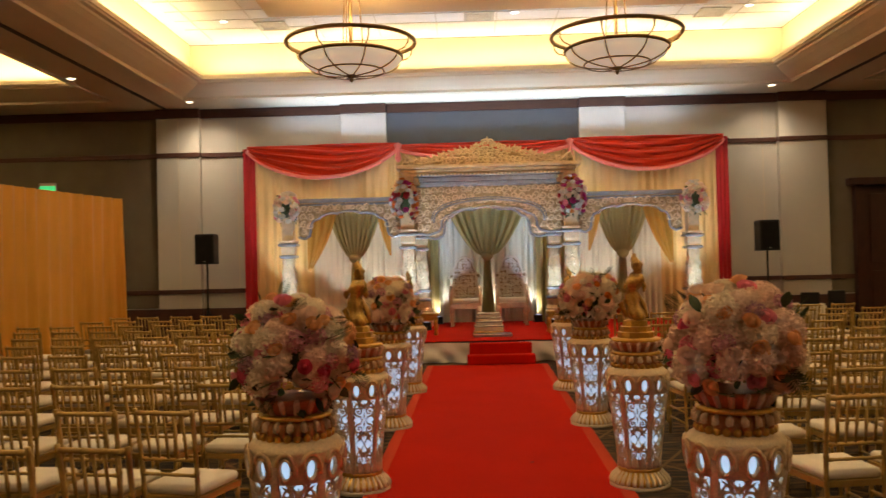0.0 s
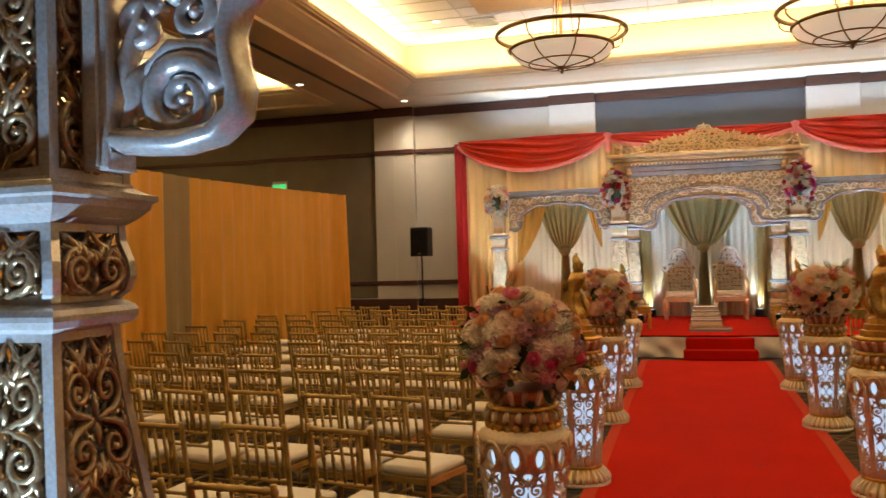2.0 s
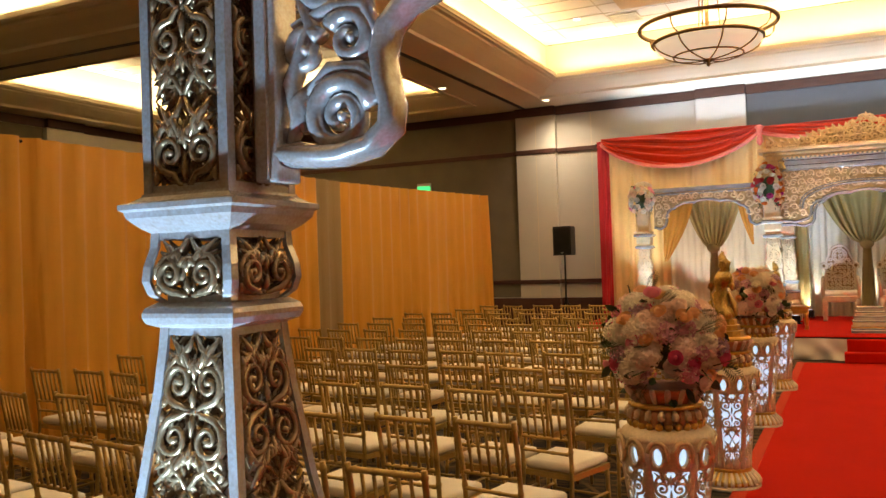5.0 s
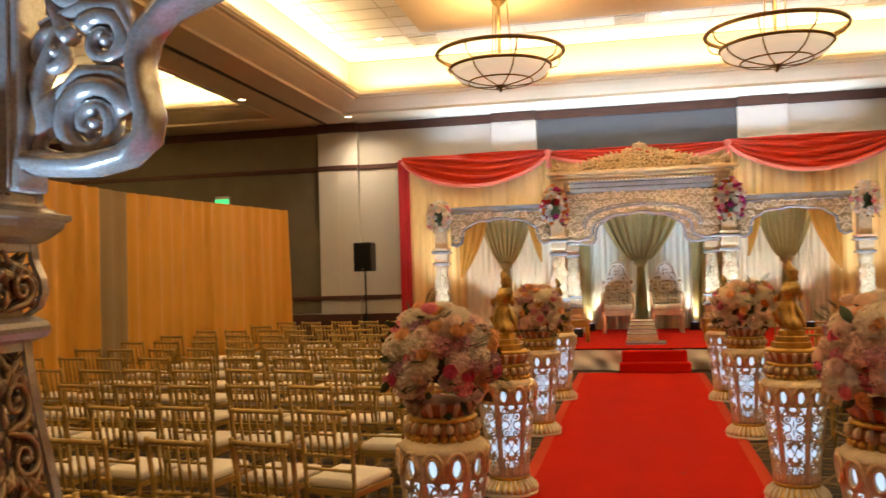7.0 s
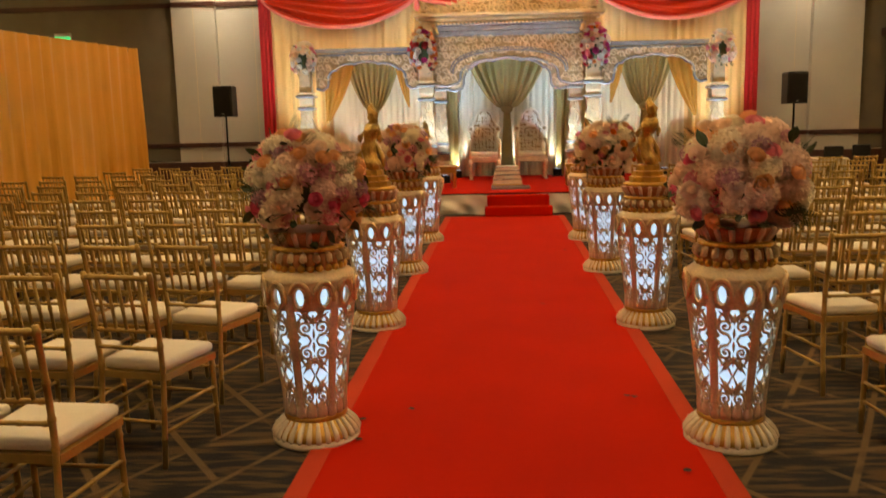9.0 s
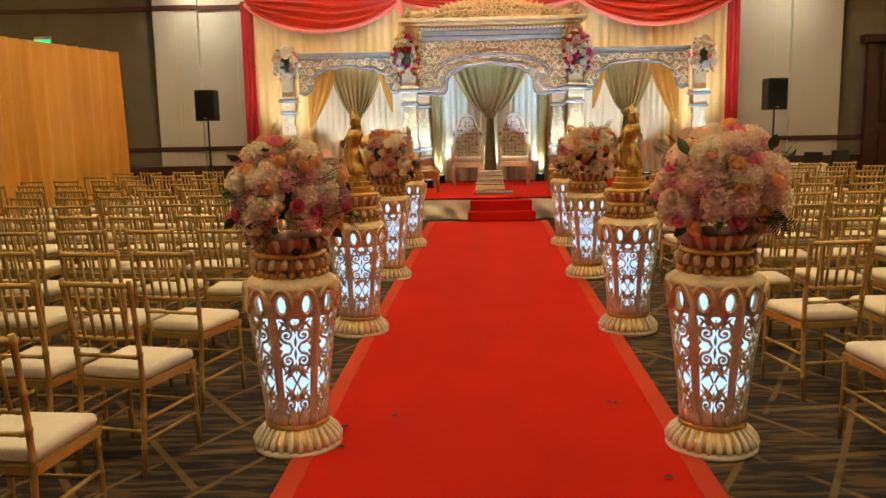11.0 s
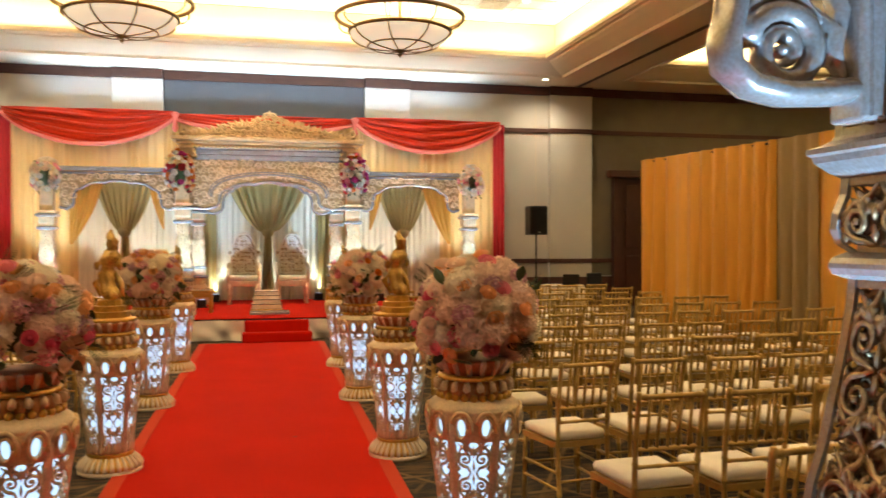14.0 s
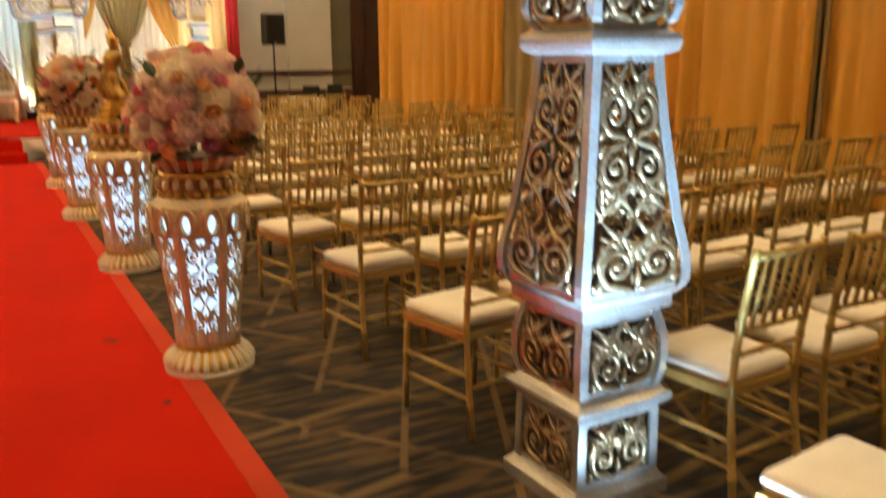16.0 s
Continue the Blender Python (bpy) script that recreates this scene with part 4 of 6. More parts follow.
# the lobed arch between the gate columns: edge moulding with open scrolls inside
arch = thing("gate_arch", "silver lobed arch with large open scrolls between the gate columns", "arch")
for s, xc in ((1, GXL + 0.195), (-1, GXR - 0.195)):
    rim = [(0.05, 2.115), (0.18, 2.10), (0.30, 2.095), (0.41, 2.115), (0.475, 2.165), (0.485, 2.23), (0.465, 2.31), (0.455, 2.39), (0.48, 2.47), (0.55, 2.54), (0.66, 2.58), (0.78, 2.62), (0.90, 2.69), (1.05, 2.73), (1.25, 2.78), (1.5, 2.85), (1.9, 2.88)]
    bm = bmesh.new()
    tube(bm, [(xc + s * x, GY, z) for x, z in rim], 0.040, 12, (0, 1, 0), 1.75)
    part("rim", bm, SILVER, arch, "rounded lobed silver rim", True)
    bm = B(min(xc, xc + s * 0.09), max(xc, xc + s * 0.09), GY - 0.07, GY + 0.07, 2.02, 3.15, bevel=0.012)
    box(bm, min(xc + s * 0.025, xc + s * 0.065), max(xc + s * 0.025, xc + s * 0.065), GY - 0.085, GY + 0.085, 2.03, 3.13)
    part("stile", bm, SILVER, arch, "plain grooved upright of the arch")
    bm = bmesh.new()
    specs = ((0.30, 2.215, 0.125, 0.2, 1, 1.7, 0.024), (0.34, 2.46, 0.085, 2.6, -1, 1.4, 0.02), (0.17, 2.44, 0.07, 0.6, 1, 1.4, 0.018), (0.26, 2.66, 0.12, 0.4, 1, 1.5, 0.022), (0.52, 2.69, 0.11, 1.0, -1, 1.4, 0.022), (0.24, 2.92, 0.12, 2.0, -1, 1.4, 0.021), (0.56, 2.95, 0.13, 1.0, 1, 1.4, 0.021), (0.85, 2.92, 0.12, 1.0, -1, 1.4, 0.021), (1.15, 2.95, 0.12, 1.0, 1, 1.4, 0.02), (1.45, 2.99, 0.1, 1.0, -1, 1.4, 0.02), (1.75, 3.0, 0.1, 1.0, 1, 1.4, 0.02))
    for cx, cz, r, a0, tn, turns, th in specs:
        sp = spiral(cx, cz, r, a0, tn, turns, 26)
        tube(bm, [(xc + s * x, GY, z) for x, z in sp], [th * (1.65 - 0.75 * i / 26) for i in range(27)], 8, (0, 1, 0), 1.35)
        tube(bm, [(xc + s * (cx + 0.02), GY - 0.045, cz), (xc + s * cx, GY, cz), (xc + s * (cx + 0.02), GY + 0.045, cz)], [0.012, 0.022, 0.012], 8)
    for pts in (((0.09, 2.12), (0.14, 2.22), (0.11, 2.34), (0.20, 2.52), (0.13, 2.66)), ((0.10, 2.15), (0.18, 2.11), (0.28, 2.085)), ((0.45, 2.30), (0.38, 2.36), (0.27, 2.37), (0.16, 2.30)), ((0.44, 2.44), (0.40, 2.56), (0.28, 2.57), (0.12, 2.53)), ((0.16, 2.18), (0.13, 2.28), (0.2, 2.34)), ((0.47, 2.2), (0.43, 2.12), (0.36, 2.1)), ((0.1, 2.75), (0.3, 2.78), (0.5, 2.84), (0.8, 2.78), (1.1, 2.82), (1.5, 2.9), (1.88, 2.93))):
        tube(bm, [(xc + s * x, GY, z) for x, z in pts], [0.014] + [0.03] * (len(pts) - 2) + [0.012], 8, (0, 1, 0), 1.35)
    part("scrollwork", bm, SILVER, arch, "open silver scrolls", True)
part("top_beam", B(GXL + 0.2, GXR - 0.2, GY - 0.09, GY + 0.09, 3.15, 3.3, bevel=0.015), SILVER, arch)


# ---- stage mandap ----


def stage_column(x, y, ztop, w=0.15, group="stage columns"):
    c = thing("stage_column", "slim carved silver-gold column standing on the stage", "column", pose(x, y, ST), group)
    h = ztop - ST
    moulded("base", [(w * 1.5, 0), (w * 1.5, 0.25), (w * 1.2, 0.30), (w * 1.35, 0.34), (w * 1.1, 0.40)], c, CHAMPAGNE)
    k = h - 0.40
    prof = [(w * 1.2, 0.40), (w * 1.25, 0.40 + k * 0.08), (w, 0.40 + k * 0.5), (w * 0.8, 0.40 + k * 0.78)]
    moulded("core", [(a - 0.03, z) for a, z in prof], c, CHAMPAGNE)
    half = lerp_profile(prof)
    for f in face_maps(lambda z: half(z) - 0.02):
        bm = bmesh.new()
        carve(bm, [([(u / half(0.4), 0.42 + v) for u, v in p], r) for p, r in vine(half(0.4) * 1.7, k * 0.76, 0.2, 0.014, random.Random(4), False)], f, 4, 1.2)
        part("carved_panel", bm, CHAMPAGNE, c, "scrollwork face", True)
    for z0, q in ((0.40 + k * 0.10, 1.38), (0.40 + k * 0.22, 1.30), (0.40 + k * 0.78, 1.15), (0.40 + k * 0.94, 1.3)):
        moulded("band", [(w * q * 0.8, z0 - 0.02), (w * q, z0), (w * q, z0 + 0.03), (w * q * 0.8, z0 + 0.05)], c, SILVER)
    moulded("capital", [(w * 0.75, 0.40 + k * 0.80), (w * 0.95, 0.40 + k * 0.86), (w * 0.95, h - 0.05), (w * 1.25, h)], c, CHAMPAGNE)
    return c


def arch_panel(parent, xa, xb, y, ztop, spring, rise, side, name="header"):
    """A plate with a lobed opening, a rounded rim and relief scrolls in front."""
    mid, half = (xa + xb) / 2, (xb - xa) / 2
    low = [(mid + x, z) for x, z in scalloped(half - side, spring, rise)]
    outline = [(xa, ztop), (xa, spring - 0.1), (xa + side * 0.5, spring - 0.14), (xa + side * 0.9, spring - 0.08)] + low + [(xb - side * 0.9, spring - 0.08), (xb - side * 0.5, spring - 0.14), (xb, spring - 0.1), (xb, ztop)]
    hd = part(name, plate(bmesh.new(), outline[1:-1], [(x, ztop) for x, _ in outline[1:-1]], y - 0.05, y + 0.05), RECESS_GILT, parent, "carved lobed header")
    part("rim", tube(bmesh.new(), [(x, y - 0.05, z) for x, z in outline[1:-1]], 0.028, 8, (0, 1, 0), 1.2), SILVER, hd, "silver rounded rim", True)
    bm = bmesh.new()
    r = random.Random(7)
    lo = lerp_profile([(z, x) for x, z in outline[1:-1]])
    n = int((xb - xa) / 0.15)
    for i in range(n + 1):
        x = xa + 0.10 + (xb - xa - 0.2) * i / n
        zl = lo(x) + 0.05
        m = max(1, int((ztop - 0.05 - zl) / 0.13))
        for j in range(m):
            z = zl + (ztop - 0.05 - zl) * (j + 0.5) / m
            sg = 1 if (i + j) % 2 else -1
            q = min(0.07, (ztop - zl) / m * 0.5)
            tube(bm, [(a, y - 0.055, b) for a, b in spiral(x, z, q, r.uniform(0, 6.28), sg, 1.3, 12)], [0.017 * (1.1 - 0.6 * k / 12) for k in range(13)], 6, (0, 1, 0), 1.8)
            tube(bm, [(x - 0.09 * sg, y - 0.055, z - 0.07), (x - 0.05 * sg, y - 0.06, z), (x + 0.01, y - 0.055, z + 0.08)], [0.006, 0.022, 0.006], 6, (0, 1, 0), 1.3)
    tagged(part("carving", bm, CHAMPAGNE, hd, "raised scroll carving", True), kind="stuff")
    for lift, rad in ((0.16, 0.022), (0.205, 0.014)):
        if spring + rise * 1.1 + lift < ztop - 0.02:
            arc = [(mid + (half - side + lift * 0.9) * math.cos(math.pi * (1 - i / 40)), spring + lift * 0.6 + (rise + lift * 0.45) * math.sin(math.pi * i / 40) ** 0.75) for i in range(41)]
            part("arch_band", tube(bmesh.new(), [(x, y - 0.075, z) for x, z in arc], rad, 8, (0, 1, 0), 1.2), SILVER, hd, "plain raised band along the arch", True)
    part("top_bead", tube(bmesh.new(), [(xa + 0.05, y - 0.06, ztop - 0.045), (xb - 0.05, y - 0.06, ztop - 0.045)], 0.02, 8), SILVER, hd, "plain raised bead", True)
    return hd


MY, MYB = 18.2, 19.7
for s in (-1, 1):
    stage_column(SX + s * 1.60, MY, 2.38)
    stage_column(SX + s * 1.42, MYB, 2.36, 0.14)
    stage_column(SX + s * 3.97, MY, 2.22, 0.14)
canopy = thing("mandap_canopy", "carved champagne-gold wedding canopy with a crested cornice", "canopy")
for s in (-1, 1):
    part("upper_post", B(SX + s * 1.60 - 0.14, SX + s * 1.60 + 0.14, MY - 0.14, MY + 0.14, 2.38, 3.45, bevel=0.02), CHAMPAGNE, canopy)
    part("side_beam", B(SX + s * 1.5 - 0.07, SX + s * 1.5 + 0.07, MY + 0.15, MYB + 0.1, 2.95, 3.4), CHAMPAGNE, canopy)
arch_panel(canopy, SX - 1.46, SX + 1.46, MY, 3.28, 2.42, 0.36, 0.52)
arch_panel(canopy, SX - 1.28, SX + 1.28, MYB, 3.2, 2.38, 0.48, 0.36, "inner_header")
part("cornice", box(box(bmesh.new(), SX - 1.72, SX + 1.72, MY - 0.24, MY + 0.3, 3.50, 3.56, bevel=0.015), SX - 1.80, SX + 1.80, MY - 0.30, MY + 0.3, 3.565, 3.64, bevel=0.02), CHAMPAGNE, canopy, "stepped gilt cornice")
part("fascia", box(box(box(bmesh.new(), SX - 1.34, SX + 1.34, MY - 0.13, MY + 0.2, 3.24, 3.31, bevel=0.01), SX - 1.36, SX + 1.36, MY - 0.17, MY + 0.2, 3.315, 3.40, bevel=0.012), SX - 1.39, SX + 1.39, MY - 0.21, MY + 0.2, 3.405, 3.46, bevel=0.012), SILVER, canopy, "stepped silver fascia under the cornice")
part("cornice_core", B(SX - 1.66, SX + 1.66, MY - 0.15, MY + 0.2, 3.425, 3.6), CHAMPAGNE, canopy)
dentil = part("dentil", B(-0.02, 0.02, -0.03, 0.03, -0.015, 0.015), CHAMPAGNE, canopy)
dentil.location = (SX - 1.64, MY - 0.19, 3.445)
for i in range(1, 44):
    piece("dentil", dentil.data, canopy, "", pose(SX - 1.64 + 3.28 * i / 43, MY - 0.19, 3.445))
crest = [(-1.66, 3.64), (-1.66, 3.72), (-1.58, 3.84), (-1.5, 3.74), (-1.3, 3.76), (-1.1, 3.80), (-0.9, 3.87), (-0.7, 3.90), (-0.55, 3.97), (-0.4, 3.95), (-0.25, 4.0), (-0.12, 4.07), (0, 4.13)]
crest = [(SX + x, z) for x, z in crest] + [(SX - x, z) for x, z in crest[::-1][1:]]
cr = part("crest", plate(bmesh.new(), [(x, 3.64) for x, _ in crest[1:-1]], [(x, 3.64 + (z - 3.64) * 0.72) for x, z in crest[1:-1]], MY - 0.15, MY - 0.11), RECESS_GILT, canopy, "pierced scroll crest")
bm = bmesh.new()
r = random.Random(11)
top = lerp_profile([(z, x) for x, z in crest[1:-1]])
for i in range(36):
    x = SX - 1.58 + 3.16 * i / 35
    hh = top(x) - 3.64
    m = max(1, int(hh / 0.11))
    for j in range(m):
        z = 3.64 + hh * (j + 0.6) / m
        tube(bm, [(a, MY - 0.16, b) for a, b in spiral(x, z, 0.068, r.uniform(0, 6), 1 if (x < SX) == (j % 2 == 0) else -1, 1.3, 11)], [0.021 * (1.1 - 0.6 * k / 11) for k in range(12)], 6, (0, 1, 0), 1.3)
tube(bm, [(x, MY - 0.14, z - 0.035) for x, z in crest[1:-1]], 0.018, 6, (0, 1, 0), 1.2)
for i in range(31):
    x = SX - 1.56 + 3.12 * i / 30
    z, lean = top(x), (x - SX) * 0.05
    tube(bm, [(x - lean, MY - 0.15, z - 0.10), (x, MY - 0.155, z - 0.02), (x + lean, MY - 0.15, z + 0.045)], [0.012, 0.034, 0.004], 6, (0, 1, 0), 0.8)
tagged(part("crest_carving", bm, CHAMPAGNE, cr, "raised scroll carving", True), kind="stuff")
for s in (-1, 1):
    side = thing("side_arch", "carved champagne-gold lobed side arch on the stage", "arch", None, "side arches")
    xa, xb = sorted((SX + s * 1.76, SX + s * 3.76))
    arch_panel(side, xa, xb, MY, 2.97, 2.40, 0.36, 0.24)
    part("top_moulding", B(xa - 0.02, xb + 0.02, MY - 0.1, MY + 0.1, 2.97, 3.05, bevel=0.012), SILVER, side)
    part("post", B(SX + s * 3.97 - 0.11, SX + s * 3.97 + 0.11, MY - 0.11, MY + 0.11, 2.22, 2.8, bevel=0.015), CHAMPAGNE, side)


# ---- thrones, tables and the fire pit on stage ----


def throne(x, y):
    t = thing("throne", "carved ivory and gilt throne with a cream seat", "throne", pose(x, y, ST), "pair of thrones")
    for sx in (-1, 1):
        for yy in (-0.27, 0.25):
            part("leg", lathe(bmesh.new(), [(0.045, 0), (0.03, 0.04), (0.05, 0.12), (0.032, 0.2), (0.055, 0.3), (0.05, 0.42)], 12), PINKISH, t, smooth=True).location = (sx * 0.29, yy, 0)
        part("arm", tube(bmesh.new(), [(sx * 0.31, 0.25, 0.82), (sx * 0.32, 0.0, 0.80), (sx * 0.32, -0.22, 0.76), (sx * 0.32, -0.30, 0.70), (sx * 0.31, -0.28, 0.45)], 0.035, 8), CREAM, t, smooth=True)
    part("seat_frame", B(-0.33, 0.33, -0.31, 0.3, 0.36, 0.48, bevel=0.015), PINKISH, t)
    part("seat", B(-0.31, 0.31, -0.3, 0.24, 0.48, 0.58, bevel=0.035), CUSHION, t, "cream padded seat", True)
    outline = [(-0.27, 0.5), (-0.27, 0.98), (-0.34, 1.02), (-0.33, 1.1), (-0.25, 1.12), (-0.23, 1.2), (-0.19, 1.27), (-0.17, 1.36), (-0.1, 1.44), (0, 1.475), (0.1, 1.44), (0.17, 1.36), (0.19, 1.27), (0.23, 1.2), (0.25, 1.12), (0.33, 1.1), (0.34, 1.02), (0.27, 0.98), (0.27, 0.5)]
    body = plate(bmesh.new(), [(z, x) for x, z in outline[:10]], [(z, -x) for x, z in outline[:10]], 0.25, 0.31)
    for vert in body.verts:
        vert.co.x, vert.co.z = vert.co.z, vert.co.x
    bk = part("backrest", body, RECESS_GILT, t, "carved ivory backrest")
    bm = bmesh.new()
    rr = random.Random(3)
    for i in range(7):
        for j in range(11):
            xx, zz = -0.24 + 0.08 * i, 0.62 + 0.08 * j
            if abs(xx) < 0.28 - max(0, zz - 1.08) * 0.72:
                tube(bm, [(a, 0.24, b) for a, b in spiral(xx, zz, 0.04, rr.uniform(0, 6), 1 if (i + j) % 2 else -1, 1.2, 10)], 0.0125, 5, (0, 1, 0), 1.4)
    for rad, zc in ((0.13, 1.26), (0.09, 1.26), (0.15, 0.98)):
        tube(bm, [(rad * math.cos(a), 0.235, zc + rad * 1.1 * math.sin(a)) for a in [2 * math.pi * q / 20 for q in range(21)]], 0.013, 6, (0, 1, 0), 1.3)
    for sx in (-1, 1):
        tube(bm, [(sx * (0.29 + 0.05 * math.cos(a)), 0.24, 1.06 + 0.05 * math.sin(a)) for a in [0.5 * q for q in range(12)]], 0.016, 6, (0, 1, 0), 1.3)
    tube(bm, [(a, 0.25, b) for a, b in outline], 0.024, 6, (0, 1, 0))
    tagged(part("carving", bm, IVORY_RESIN, bk, "scroll relief", True), kind="stuff")


throne(SX - 0.50, 19.75)
throne(SX + 0.50, 19.75)
for s in (-1, 1):
    t = thing("gold_stool", "low carved gold side table beside the column", "side table", pose(SX + s * 1.23, 17.6, ST), "gold side tables")
    part("top", B(-0.22, 0.22, -0.2, 0.2, 0.36, 0.41, bevel=0.012), GOLD_METAL, t)
    part("apron", B(-0.19, 0.19, -0.17, 0.17, 0.28, 0.36), GOLD_METAL, t)
    for sx in (-1, 1):
        for sy in (-1, 1):
            part("leg", lathe(bmesh.new(), [(0.035, 0), (0.022, 0.06), (0.04, 0.14), (0.025, 0.22), (0.04, 0.29)], 10), GOLD_METAL, t, smooth=True).location = (sx * 0.16, sy * 0.14, 0)
pit = thing("fire_pit", "white and silver tiered square ceremonial fire pit on gold feet", "fire pit", pose(SX - 0.07, 17.75, ST))
for i, (w, z, h) in enumerate(((0.27, 0.045, 0.10), (0.25, 0.148, 0.08), (0.228, 0.231, 0.075), (0.205, 0.309, 0.07))):
    tier = part("tier", B(-w, w, -w * 0.8, w * 0.8, z, z + h, bevel=0.012), IVORY_RESIN if i % 2 == 0 else WALL_WHITE, pit)
    part("tier_lip", B(-w - 0.012, w + 0.012, -w * 0.8 - 0.012, w * 0.8 + 0.012, z + h - 0.022, z + h - 0.004, bevel=0.005), SILVER, tier, "silver lip")
part("gold_base", B(-0.29, 0.29, -0.235, 0.235, 0.012, 0.043, bevel=0.008), GOLD_METAL, pit, "flat gold base")
for sx in (-1, 1):
    for sy in (-1, 1):
        part("foot", B(sx * 0.25 - 0.025, sx * 0.25 + 0.025, sy * 0.2 - 0.025, sy * 0.2 + 0.025, 0, 0.012), GOLD_METAL, pit)
tray = thing("metal_tray", "flat square metal tray on the red stage carpet", "tray", pose(SX - 0.03, 17.0, ST))
part("tray_base", B(-0.33, 0.33, -0.2, 0.2, 0, 0.02, bevel=0.006), VENT, tray)
part("tray_rim", ring(-0.35, 0.35, -0.22, 0.22, 0, 0.03, 0.008, 0.045), SILVER, tray)
# small LED uplights on the stage floor
UPL = [(-1.1, 20.28, 20), (0.0, 20.42, 16), (1.1, 20.28, 20), (-2.4, 19.85, 25), (2.4, 19.85, 25), (-3.35, 19.85, 20), (3.35, 19.85, 20), (-1.55, 17.0, 105), (1.55, 17.0, 105), (-1.3, 18.7, 75), (1.3, 18.7, 75), (-3.95, 17.1, 85), (3.95, 17.1, 85), (-4.75, 19.85, 56), (4.75, 19.85, 56)]
for dx, y, p in UPL:
    u = thing("led_uplight", "small black LED uplight standing on the stage", "uplight", pose(SX + dx, y, ST), "stage uplights")
    part("housing", B(-0.09, 0.09, -0.07, 0.07, 0.02, 0.16, bevel=0.012), BLACK, u)
    part("lens", lathe(bmesh.new(), [(0.055, 0.16), (0.055, 0.166)], 16), LED_WHITE, u, "glowing white lens")
    part("foot", B(-0.11, 0.11, -0.08, 0.08, 0, 0.02), BLACK_METAL, u)
    column = y < 19
    spot_lamp("uplight_lamp", look((SX + dx, y, ST + 0.19), (SX + dx * 0.93, y + (0.75 if column else 0.5), 1.9 if column else 2.4)), p * 4.0, (0.46, 0.7, 1.0) if column else (0.97, 0.97, 0.90), 75, 0.8, 0.04)

# ---- lit vases along the aisle ----


BODY = [(0.150, 0.155), (0.153, 0.22), (0.162, 0.32), (0.178, 0.46), (0.196, 0.60), (0.213, 0.72), (0.222, 0.80), (0.222, 0.85)]
body_r = lerp_profile(BODY)


def body_map(r_off):
    def f(u, v):
        rr = body_r(v) + r_off
        return Vector((rr * math.cos(u), rr * math.sin(u), v)), Vector((math.cos(u), math.sin(u), 0))
    return f


